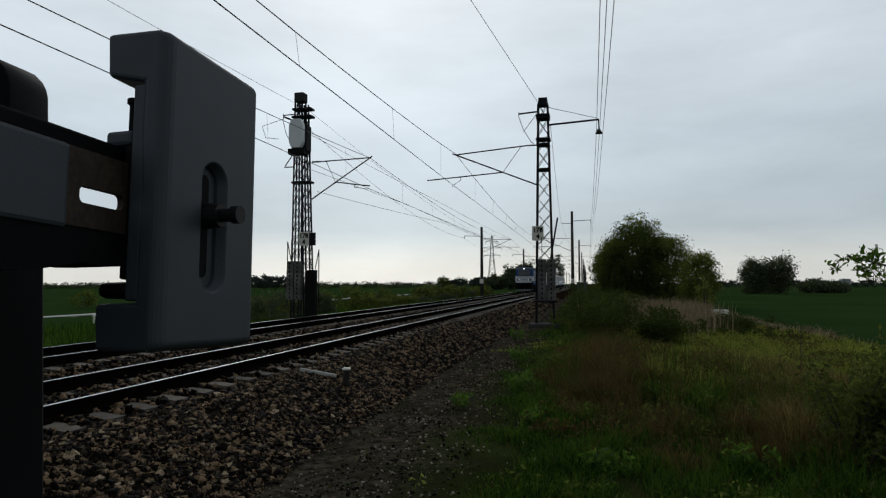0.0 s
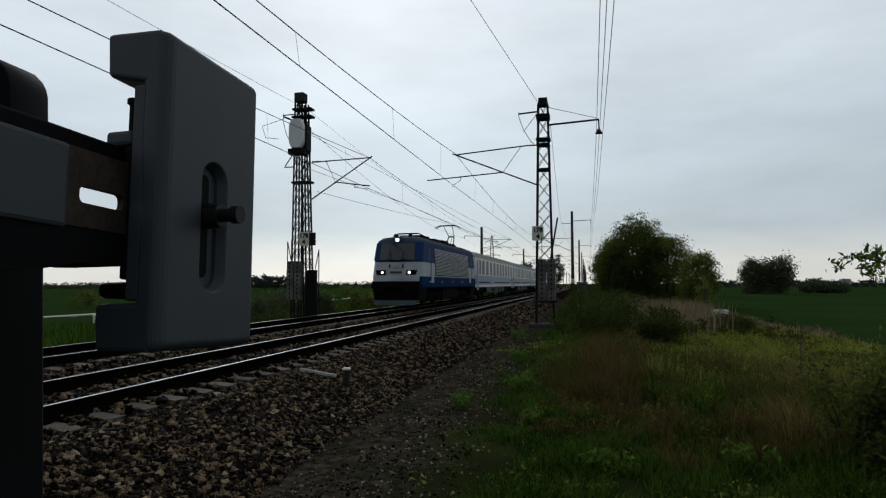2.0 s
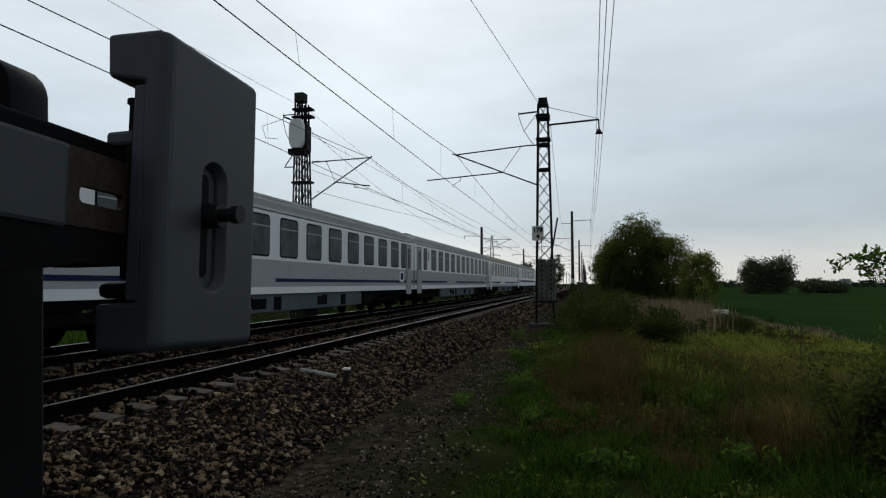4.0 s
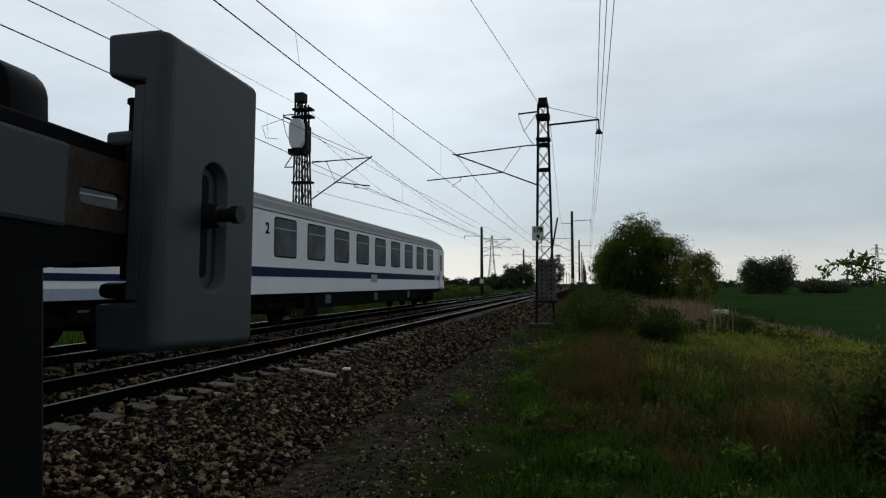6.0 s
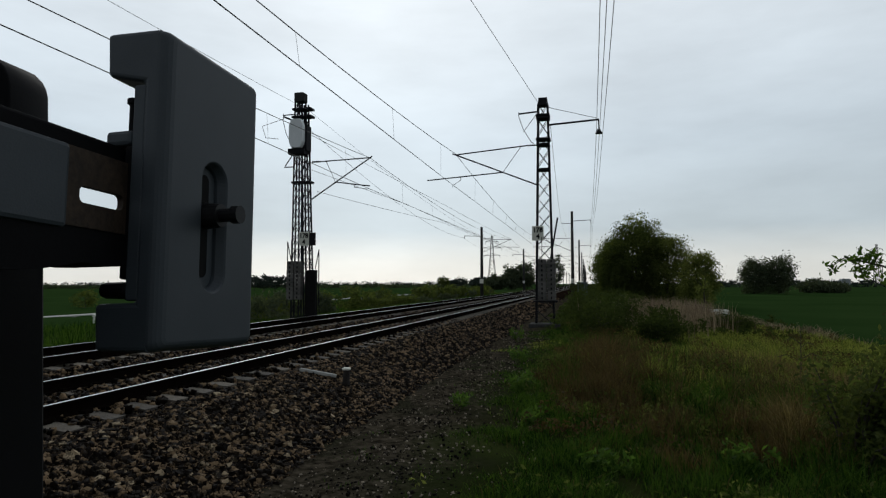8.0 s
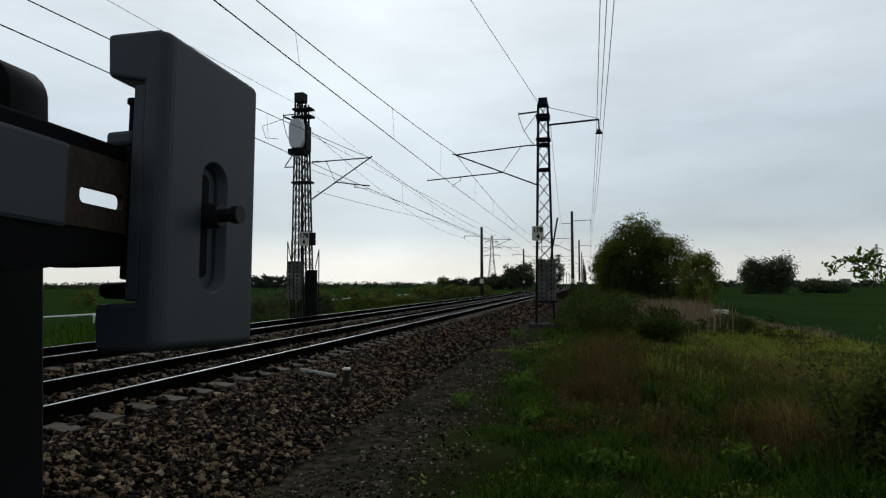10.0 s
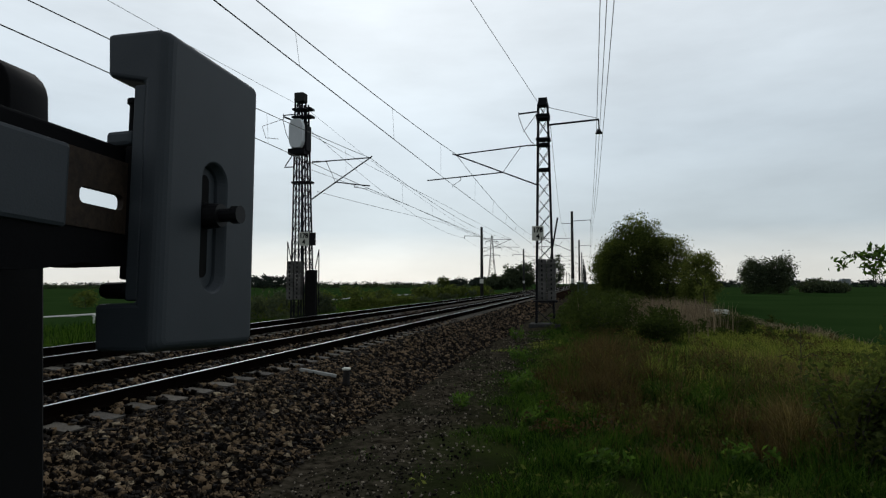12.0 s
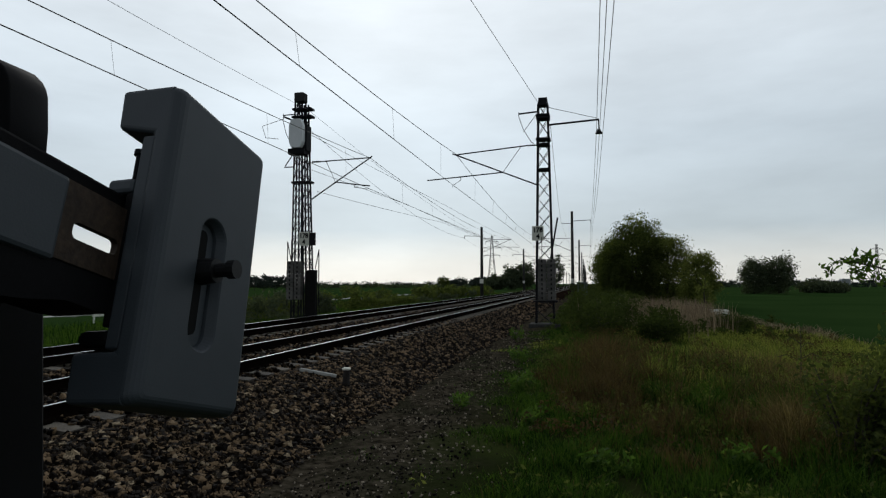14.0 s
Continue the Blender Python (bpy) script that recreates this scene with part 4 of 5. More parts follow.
W_A = [(2.35, 0.85), (4.1, 1.4)] + [(6.35 + 2.25 * k, 1.4) for k in range(7)] + [(22.1, 1.3), (23.85, 0.85)]
W_B = [(2.4, 0.8)] + [(4.45 + 1.85 * k, 1.22) for k in range(11)] + [(24.4, 0.8)]
W_C = [(4.3 + 2.29 * k, 1.48) for k in range(9)]
S_A = (M_ROOFGREY, M_WHITE, M_GREYBLUE, M_NAVY, M_YELLOW, M_WHITE, 1.42, 1.53, "1")
S_B = (M_ROOFGREY, M_WHITE, M_GREYPANEL, M_NAVY, M_ROOFGREY, M_WHITE, 1.42, 1.53, "2")
S_C = (M_ROOFTAN, M_WHITE, M_WHITE, M_NAVY, M_GREEN, M_GREYBLUE, 1.42, 1.56, "2")
S_D = (M_ROOFGREY, M_WHITE, M_WHITE, M_NAVY, M_ROOFGREY, M_WHITE, 1.58, 1.86, "")
TRAIN = [(locomotive(), 9.0)]
for k, (lab, w, s) in enumerate((
        ("white and grey-blue first-class coach with a yellow roof line", W_A, S_A),
        ("white and grey coach with a thin navy stripe and silver roof", W_B, S_B),
        ("white and grey coach with a thin navy stripe, mid train", W_B, S_B),
        ("white coach with a tan roof and green roof line", W_B, S_C),
        ("last coach, white with one broad navy band", W_C, S_D))):
    TRAIN.append((coach(lab, w, s), 18.0 + 26.4 * k + 13.2))


# ---- the holder on its stand, close before the lens ----
CLAMP_REST = EYE @ Matrix(((0.2366, -0.9716, -0.0070, -0.07748), (-0.1036, -0.0324, 0.9941, 0.06218), (-0.9661, -0.2345, -0.1084, -0.17553), (0, 0, 0, 1)))
CLAMP_LOW = EYE @ Matrix(((0.2308, -0.9730, 0.0084, -0.07540), (-0.3174, -0.0671, 0.9459, 0.04766), (-0.9198, -0.2210, -0.3243, -0.18045), (0, 0, 0, 1)))


def holder():
    """x runs away along the jaw, y to its inner side, z up; the outer face lies at y = 0."""
    t = thing("device_holder", None, label="grey plastic clamp jaw on a tilting slotted arm", category="tripod clamp")
    t.matrix_basis = CLAMP_REST
    W, H = 0.0484, 0.09
    # jaw: C-shaped section along x, outer plate with lips at top and foot
    out = [(0.0034, 0.0007), (0.0207, 0.0011), (0.0200, -0.0118), (0.0075, -0.0146), (0.0075, -0.077), (0.0206, -0.0772), (0.0198, -0.0903), (0.0034, -0.0905)]
    bm = prism(bmesh.new(), out, "x", 0.0, W)
    bmesh.ops.recalc_face_normals(bm, faces=bm.faces)
    bmesh.ops.bevel(bm, geom=[e_ for e_ in bm.edges if max(v.co.y for v in e_.verts) > 0.006], offset=0.0014, segments=3, affect="EDGES", profile=0.5)
    jaw = part("jaw", bm, M_CLAMP, t, "slate-grey moulded jaw", smooth=False)
    # outer plate with a dished slot; a black inlay paints the shade within it
    part("slot_recess", prism(bmesh.new(), rounded(0.0190, -0.0690, 0.0236, -0.0372, 0.0022, 6), "y", 0.0017, 0.003), M_BLACK, jaw, "black inlay painting the shade in the slot")
    rim = bmesh.new()
    rings = [[rim.verts.new((u, y, v)) for u, v in ring] for y, ring in (
        (0.0034, rounded(0.0, -0.0905, W, 0.0007, 0.0026, 8)), (0.0026, rounded(0.0001, -0.0904, W - 0.0001, 0.0006, 0.0026, 8)), (0.0016, rounded(0.0005, -0.0900, W - 0.0003, 0.0003, 0.0025, 8)), (0.0008, rounded(0.0012, -0.0894, W - 0.0006, -0.0003, 0.0023, 8)), (0.0002, rounded(0.0024, -0.0886, W - 0.0012, -0.0010, 0.0020, 8)), (0.0, rounded(0.0038, -0.0878, W - 0.0020, -0.0018, 0.0016, 8)),
        (0.0, rounded(0.0176, -0.0738, 0.0312, -0.0325, 0.0066, 8)), (0.0004, rounded(0.0180, -0.0733, 0.0307, -0.0330, 0.0062, 8)), (0.0024, rounded(0.0186, -0.0722, 0.0290, -0.0341, 0.0050, 8)), (0.0034, rounded(0.0188, -0.0720, 0.0288, -0.0343, 0.0048, 8)))]
    for a, b in zip(rings, rings[1:] + rings[:1]):
        for k in range(len(a)):
            rim.faces.new((a[k], a[(k + 1) % len(a)], b[(k + 1) % len(a)], b[k]))
    part("face_plate", rim, M_CLAMP, jaw, "outer plate with a long slot")
    scr = bmesh.new()
    tube(scr, (0.0222, 0.002, -0.0500), (0.0222, -0.0040, -0.0500), 0.0042, 0.0036, seg=16)
    tube(scr, (0.0222, -0.0040, -0.0500), (0.0222, -0.0085, -0.0500), 0.0021, seg=12)
    tube(scr, (0.0222, -0.0080, -0.0500), (0.0222, -0.0105, -0.0500), 0.0028, seg=12)
    part("clamp_screw", scr, M_SCREW, t, "dark metal screw with a knurled end")
    # inner step and pads
    part("inner_rail", a_box(0.0006, 0.0070, -0.0765, 0.046, 0.0112, -0.0150, bevel=0.0006), M_CLAMP, jaw)
    part("pad", a_box(0.0004, 0.0112, -0.0325, 0.030, 0.0199, -0.0280, bevel=0.0012), M_CLAMP, t)
    part("pin", tube(bmesh.new(), (0.004, 0.0136, -0.0290), (0.004, 0.0136, -0.0185), 0.0013, seg=10), M_CLAMPDK, t)
    part("pin_head", tube(bmesh.new(), (0.004, 0.0136, -0.0195), (0.004, 0.0136, -0.0180), 0.002, seg=10), M_CLAMPDK, t)
    part("foot_pad", a_box(0.0004, 0.0100, -0.0757, 0.030, 0.0203, -0.0712, bevel=0.0018), M_CLAMPDK, t)
    part("slide", a_box(0.0008, 0.0090, -0.0705, 0.044, 0.0135, -0.0326, bevel=0.0006), M_CLAMPDK, t, "black slide behind the jaw")
    # slotted metal arm coming back towards the lens
    arm = bmesh.new()
    o, i = rounded(-0.0205, -0.0580, 0.004, -0.0378, 0.0003, 4), rounded(-0.0156, -0.0517, -0.0004, -0.0473, 0.0016, 4)
    loops = [[arm.verts.new((u, y, v)) for u, v in ring] for y in (0.0120, 0.0140) for ring in (o, i)]
    for a, b in ((0, 1), (2, 3), (0, 2), (1, 3)):
        for k in range(len(o)):
            arm.faces.new((loops[a][k], loops[a][(k + 1) % len(o)], loops[b][(k + 1) % len(o)], loops[b][k]))
    part("slotted_arm", arm, M_ARMMETAL, t, "worn brown metal arm with a slot")
    part("arm_body", a_box(-0.075, 0.0112, -0.0590, -0.0195, 0.030, -0.0376, bevel=0.0012), M_CLAMP, t, "dark grey arm block")
    part("arm_ridge", a_box(-0.075, 0.0150, -0.0378, 0.004, 0.021, -0.0325, bevel=0.001), M_CLAMPDK, t)
    und = prism(bmesh.new(), [(-0.075, -0.0585), (0.002, -0.0570), (0.002, -0.0668), (-0.004, -0.0672), (-0.013, -0.0668), (-0.024, -0.0692), (-0.03, -0.0700), (-0.075, -0.0720)], "y", 0.0125, 0.0300)
    part("arm_underside", und, M_CLAMPDK, t)
    return t


HOLDER = holder()


def stand():
    t = thing("tripod_stand", None, label="black tripod column with a rounded head block", category="tripod")
    t.matrix_basis = EYE
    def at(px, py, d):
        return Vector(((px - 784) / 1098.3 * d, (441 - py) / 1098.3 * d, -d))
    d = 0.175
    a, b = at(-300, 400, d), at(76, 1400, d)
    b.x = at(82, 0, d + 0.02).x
    # depth towards the lens is unseen, added to shade the holder's foot
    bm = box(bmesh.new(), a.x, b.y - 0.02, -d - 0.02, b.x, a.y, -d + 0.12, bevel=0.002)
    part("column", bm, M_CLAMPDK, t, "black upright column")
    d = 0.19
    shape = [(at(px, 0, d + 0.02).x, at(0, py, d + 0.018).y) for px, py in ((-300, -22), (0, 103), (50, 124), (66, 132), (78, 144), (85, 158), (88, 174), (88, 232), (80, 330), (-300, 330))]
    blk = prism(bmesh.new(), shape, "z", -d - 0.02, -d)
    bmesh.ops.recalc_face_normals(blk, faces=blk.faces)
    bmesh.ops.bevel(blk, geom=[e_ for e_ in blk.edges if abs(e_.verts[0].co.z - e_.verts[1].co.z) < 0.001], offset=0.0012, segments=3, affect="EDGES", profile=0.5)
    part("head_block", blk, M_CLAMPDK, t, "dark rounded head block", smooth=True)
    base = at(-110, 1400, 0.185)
    inv = EYE.inverted()
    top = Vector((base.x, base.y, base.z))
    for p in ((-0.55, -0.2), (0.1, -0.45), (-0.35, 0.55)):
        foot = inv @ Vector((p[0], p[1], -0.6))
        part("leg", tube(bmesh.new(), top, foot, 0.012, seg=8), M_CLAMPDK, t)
    return t


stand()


# ---- fields, lane and distance ----
M_LANE = material("pale_concrete_lane", (0.28, 0.28, 0.26), (0.40, 0.40, 0.37), 0.5, 0.9)
# wall colour lightened to carry the haze of distance
M_FARWALL = material("distant_wall_haze", (0.22, 0.24, 0.26), (0.28, 0.30, 0.32), 0.2, 0.9)
M_GRASSDRY = material("dry_grass_blade", (0.040, 0.028, 0.012), (0.105, 0.075, 0.034), 0.4, 0.8, 0, 0, island=0.5, spec=0.08, trans=0.3)
M_STRAW = material("straw_blade", (0.075, 0.058, 0.026), (0.20, 0.155, 0.075), 0.4, 0.8, 0, 0, island=0.5, spec=0.05, trans=0.35)
M_VERGE = material("verge_blade", (0.085, 0.112, 0.022), (0.25, 0.268, 0.070), 0.3, 0.8, 0, 0, island=0.5, spec=0.08, trans=0.45)
M_SPROUT = material("fresh_leaf", (0.035, 0.075, 0.015), (0.075, 0.13, 0.03), 2.0, 0.6, 0, 0, island=0.4, spec=0.1, trans=0.6)
M_WOOD = material("grey_stake_wood", (0.006, 0.005, 0.004), (0.018, 0.014, 0.011), 9, 0.9, 0, 0.5)
rng = np.random.default_rng(7)


def ground_many(x, y):
    return np.array([ground_z(a, b) for a, b in zip(x, y)])


def blades(name, x, y, h, w, mat, lean=0.8, z=None, **tags):
    """Tapered blades as quads, each turned and bent at random."""
    n = len(x)
    z = ground_many(x, y) - 0.02 if z is None else z
    a = rng.uniform(0, 2 * np.pi, n)
    b = rng.uniform(0, 2 * np.pi, n)
    l = rng.uniform(0, lean, n) * h
    ux, uy = np.cos(a) * w / 2, np.sin(a) * w / 2
    lx, ly = np.cos(b) * l, np.sin(b) * l
    base = np.stack([x, y, z], 1)
    mid = base + np.stack([lx * 0.35, ly * 0.35, h * 0.6], 1)
    tip = base + np.stack([lx, ly, h], 1)
    u = np.stack([ux, uy, np.zeros(n)], 1)
    v = np.stack([base - u, base + u, mid + u * 0.75, tip + u * 0.1, mid - u * 0.75], 1).reshape(-1, 3)
    i = np.arange(n)[:, None] * 5
    tri = np.concatenate([i + np.array([0, 1, 2]), i + np.array([0, 2, 4]), i + np.array([4, 2, 3])], 0)
    ob = quick(name, v, tri, mat)
    return tagged(ob, kind="stuff", **tags)


def patch(x, y, s, off):
    return np.array([noise.noise(Vector((a * s, b * s, off))) for a, b in zip(x, y)])


def scatter(n, y0, y1, x_lo, x_hi, power=1.8):
    """Places thicker towards the lens."""
    y = y0 + (y1 - y0) * rng.random(n) ** power
    x = x_lo + (x_hi - x_lo) * rng.random(n)
    return x, y


def spot(x, y, cx, cy, rx, ry):
    """1 in the middle of a patch, 0 well outside it."""
    return np.exp(-((x - cx) / rx) ** 2 - ((y - cy) / ry) ** 2)


def build_grass():
    # between path and field
    xs, ys = [], []
    for n, y0, y1, xl, xh, p in ((120000, 4.2, 13, -2.6, 6.5, 1.0), (90000, 13, 30, -2.8, 11, 1.2), (45000, 30, 75, -2.4, 10, 1.3)):
        x, y = scatter(n, y0, y1, xl, xh, p)
        xs.append(x), ys.append(y)
    x, y = np.concatenate(xs), np.concatenate(ys)
    far = np.clip((y - 5) / 40, 0, 1.6)
    # ragged edges towards the path and the crop
    edge = patch(x, y, 0.8, 2.0) * 0.9 + rng.normal(0, 0.12, len(x))
    keep = x + edge > np.maximum(-0.85 - 0.11 * (y - 5.5), -2.3)
    keep &= x + 0.8 * edge < 9.6 + 0.5 * np.clip((36 - y) / 6, 0, 2)
    keep &= ~((np.abs(x + 1.95) < 0.8) & (np.abs(y - 28.1) < 1.0))
    x, y, far = x[keep], y[keep], far[keep]
    dead = spot(x, y, 0.5, 15.5, 1.5, 5.0) + 1.1 * spot(x, y, 2.5, 8.6, 0.75, 1.7) + 0.8 * spot(x, y, 4.3, 16, 1.6, 4.5) + 0.5 * spot(x, y, 0.2, 10.5, 0.9, 1.5)
    dry = 0.35 * patch(x, y, 0.5, 4.0) + 0.35 * patch(x, y, 1.6, 6.0) + 0.62 * dead - 0.30
    # tussocks with bare gaps between them
    tuft = patch(x, y, 1.5, 21.0) + 0.6 * patch(x, y, 3.9, 23.0)
    gap = tuft + rng.normal(0, 0.15, len(x)) > -0.30
    x, y, far, dry, dead, tuft = x[gap], y[gap], far[gap], dry[gap], dead[gap], tuft[gap]
    tall = np.clip((x + 2.4) / 2.6, 0.22, 1.0) * np.clip(0.7 + 1.0 * tuft, 0.25, 1.6) * (0.62 + 0.75 * dead)
    h = rng.uniform(0.08, 0.42, len(x)) * tall * (1 + 0.4 * patch(x, y, 0.5, 1.0)) + 0.03
    w = rng.uniform(0.005, 0.011, len(x)) * (1 + 2.6 * far)
    d = dry + rng.normal(0, 0.10, len(x)) - 0.35 * spot(x, y, 6.8, 27, 2.8, 9) > 0.02
    sunny = 2.2 * spot(x, y, 6.5, 26, 3.6, 10) + 0.6 * spot(x, y, -2.2, 18, 0.8, 7)
    v = (~d) & (0.5 * patch(x, y, 0.3, 12.0) + 0.5 * sunny - np.where(y < 12, 0.25, 0) + rng.normal(0, 0.1, len(x)) > 0.24)
    g = ~d & ~v
    pale = d & (spot(x, y, 4.6, 17, 1.7, 5) + 0.7 * spot(x, y, 2.6, 8.7, 0.7, 1.4) + rng.normal(0, 0.2, len(x)) > 0.5)
    d &= ~pale
    blades("dry_grass", x[pale], y[pale], h[pale] * 1.2, w[pale] * 0.8, M_STRAW, 1.1, label="pale straw-coloured grass in the verge", category="grass")
    blades("grass", x[g], y[g], h[g], w[g], M_GRASS, 1.3, label="rough dark green grass beside the path", category="grass")
    blades("dry_grass", x[d], y[d], h[d] * 1.25, w[d] * 0.8, M_GRASSDRY, 1.0, label="withered brown grass among the green", category="grass")
    blades("verge_grass", x[v], y[v], h[v], w[v], M_VERGE, 1.2, label="yellow-green grass towards the field", category="grass")
    # thin low growth on the path itself
    x, y = scatter(9000, 4.6, 24, -2.9, -0.4, 1.4)
    k = patch(x, y, 1.3, 15.0) + 0.5 * patch(x, y, 4.0, 17.0) + 0.25 * (x + 1.7) > 0.12
    x, y = x[k], y[k]
    blades("path_grass", x, y, rng.uniform(0.015, 0.07, len(x)), 0.006 + 0.0004 * y, M_GRASS, 1.8, label="thin low grass coming through the cinders", category="grass")
    # pale dead fringe along the edge of the crop
    y = 27 + 26 * rng.random(2600)
    x = 9.5 + 0.5 * np.clip((36 - y) / 6, 0, 2) + rng.normal(0, 0.35, 2600)
    k = patch(x, y, 0.7, 33.0) > -0.1
    blades("dry_grass", x[k], y[k], rng.uniform(0.12, 0.42, k.sum()), 0.03, M_REED, 1.4, label="pale dead grass along the edge of the crop", category="grass")
    # beyond the far track
    x = rng.uniform(-30, -14.3, 45000)
    y = 14 + 130 * rng.random(45000) ** 1.5
    blades("trackside_grass", x, y, rng.uniform(0.2, 0.6, len(x)), 0.02 + 0.0006 * y, M_GRASS, label="green weeds beyond the far track", category="grass")
    # tall dead reeds
    cx = np.concatenate([rng.normal(2.9, 0.7, 1500), rng.normal(4.9, 0.6, 1800), rng.normal(4.0, 1.2, 1700)])
    cy = np.concatenate([rng.normal(31, 2.5, 1500), rng.normal(33, 2.0, 1800), rng.normal(37, 3.0, 1700)])
    blades("reeds", cx, cy, rng.uniform(0.5, 1.5, len(cx)), rng.uniform(0.014, 0.034, len(cx)), M_REED, 0.25, label="clump of pale dead reeds before the bushes", category="reeds")


def leaf_cloud(centres, radius, per, size, squash=0.8):
    """Small bent leaves round many clump centres."""
    c = np.repeat(np.asarray(centres), per, 0)
    n = len(c)
    d = rng.normal(0, 1, (n, 3)) * np.array([1, 1, squash]) * (radius * 0.55)
    p = c + d
    a, b = rng.normal(0, 1, (n, 3)), rng.normal(0, 1, (n, 3))
    a /= np.linalg.norm(a, axis=1)[:, None]
    b -= a * (a * b).sum(1)[:, None]
    b /= np.linalg.norm(b, axis=1)[:, None]
    s = (size * rng.uniform(0.6, 1.3, n))[:, None]
    k = np.cross(a, b) * s * 0.22
    v = np.stack([p - a * s, p + b * s * 0.45 + k, p + a * s, p - b * s * 0.45 + k], 1).reshape(-1, 3)
    i = np.arange(n)[:, None] * 4
    return v, np.concatenate([i + np.array([0, 1, 2]), i + np.array([0, 2, 3])], 0)


def crown_centres(n, cx, cy, z0, z1, rx, ry, seed, low=0.0):
    """Clump centres in an uneven egg-shaped crown, mostly near its skin."""
    r = np.random.default_rng(seed)
    out = []
    while len(out) < n:
        d = r.normal(0, 1, 3)
        d /= np.linalg.norm(d)
        k = 0.55 + 0.45 * r.random() ** 0.5
        lump = 1 + 0.42 * noise.noise(Vector(d * 1.9) + Vector((seed, 0, 0))) + 0.28 * noise.noise(Vector(d * 4.5) + Vector((0, seed, 0)))
        z = (z0 + z1) / 2 + d[2] * k * lump * (z1 - z0) / 2
        if z < z0 + low:
            continue
        out.append((cx + d[0] * rx * k * lump, cy + d[1] * ry * k * lump, z))
    return np.array(out)


def tree(name, label, category, x, y, height, rx, ry, bare, n, per, size, mat, seed, clump=0.7, group=""):
    g = ground_z(x, y)
    t = thing(name, pose(x, y, g), label=label, category=category, group=group)
    r = random.Random(seed)
    tr = bmesh.new()
    rad = max(0.04, height * 0.022)
    tube(tr, (0, 0, -0.3), (0.1 * r.uniform(-1, 1), 0, height * 0.45), rad, rad * 0.6, seg=8)
    tube(tr, (0, 0, height * 0.44), (0.2 * r.uniform(-1, 1), 0, height * 0.85), rad * 0.6, rad * 0.15, seg=7)
    for k in range(9):
        a, z = r.uniform(0, 6.28), height * r.uniform(0.12, 0.6)
        q = Vector((math.cos(a) * rx * 0.8, math.sin(a) * ry * 0.8, z + height * r.uniform(0.1, 0.3)))
        m_ = Vector((q.x * 0.45, q.y * 0.45, z + (q.z - z) * 0.65))
        tube(tr, (0, 0, z), m_, rad * 0.4, rad * 0.25, seg=6)
        tube(tr, m_, q, rad * 0.25, rad * 0.06, seg=5)
    part("trunk", tr, M_BARK, t)
    c = crown_centres(n, 0, 0, height * bare, height, rx, ry, seed)
    v, f = leaf_cloud(c, clump, per, size)
    v[:, 2] = np.maximum(v[:, 2], 0.02)
    quick("crown", v, f, mat, t)
    return t


build_grass()


def undergrowth(name, label, n, mat, off, size, y0, y1, x0, x1, hmax, bias):
    """Low leafy weeds in patches."""
    x, y = scatter(n, y0, y1, x0, x1, 1.3)
    k = patch(x, y, 0.35, off) + 0.5 * patch(x, y, 1.1, off + 3) + rng.normal(0, 0.08, n) > bias
    x, y = x[k], y[k]
    z = ground_many(x, y) + hmax * rng.random(len(x)) ** 1.3 * np.clip(0.6 + patch(x, y, 0.6, off + 7), 0.2, 1.3)
    v, f = leaf_cloud(np.stack([x, y, z], 1), 0.13, 12, size, 0.6)
    tagged(quick(name, v, f, mat), label, "weeds", kind="stuff")


undergrowth("weeds", "dark green leafy weeds through the grass", 5200, M_LEAFDK, 31.0, 0.034, 4.5, 26, -1.2, 9.5, 0.36, 0.16)
undergrowth("weeds", "fresh green weeds scattered in the grass", 2000, M_LEAF, 41.0, 0.028, 4.5, 18, -2.0, 7, 0.26, 0.10)
undergrowth("dead_weeds", "brown withered weed stand in the grass", 3800, M_GRASSDRY, 51.0, 0.034, 8, 30, -0.8, 8, 0.55, 0.08)
undergrowth("weeds", "leafy weeds before the thicket", 3000, M_SHRUB, 61.0, 0.07, 26, 60, -1.8, 8, 0.7, 0.12)


# thicket beside the line
G1 = "trees of the thicket"
tree("willow_tree", "tall dense green willow in a thicket by the line", "tree", 4.7, 71, 8.7, 3.3, 3.4, 0.02, 620, 60, 0.105, M_LEAFDK, 11, 0.7, G1)
tree("willow_tree", "broad dark green willow in a thicket by the line", "tree", 2.5, 73, 6.6, 1.9, 3.0, 0.0, 420, 56, 0.105, M_LEAFDK, 12, 0.65, G1)
tree("willow_tree", "green willow with a ragged top at the thicket's field side", "tree", 8.2, 70, 7.3, 2.7, 3.0, 0.0, 460, 56, 0.105, M_LEAF, 13, 0.65, G1)
tree("willow_tree", "lower bushy willow at the end of the thicket", "tree", 9.7, 60, 5.0, 1.55, 1.8, 0.0, 300, 56, 0.09, M_LEAF, 14, 0.5, G1)
tree("willow_tree", "willow standing behind the thicket", "tree", 3.9, 90, 7.4, 3.0, 5.0, 0.05, 200, 30, 0.18, M_LEAFDK, 15, 0.8, G1)
tree("willow_tree", "airy willow top with loose twigs over the thicket", "tree", 5.3, 72, 10.1, 1.5, 2.0, 0.62, 70, 26, 0.10, M_LEAF, 16, 0.42, G1)
tree("willow_tree", "airy willow top leaning out over the thicket", "tree", 7.1, 72, 9.2, 1.3, 2.0, 0.55, 60, 26, 0.10, M_LEAF, 18, 0.42, G1)
tree("young_tree", "thin sapling with sparse leaves before the thicket", "tree", 8.1, 48, 3.2, 0.5, 0.5, 0.1, 44, 18, 0.075, M_LEAF, 17, 0.25)
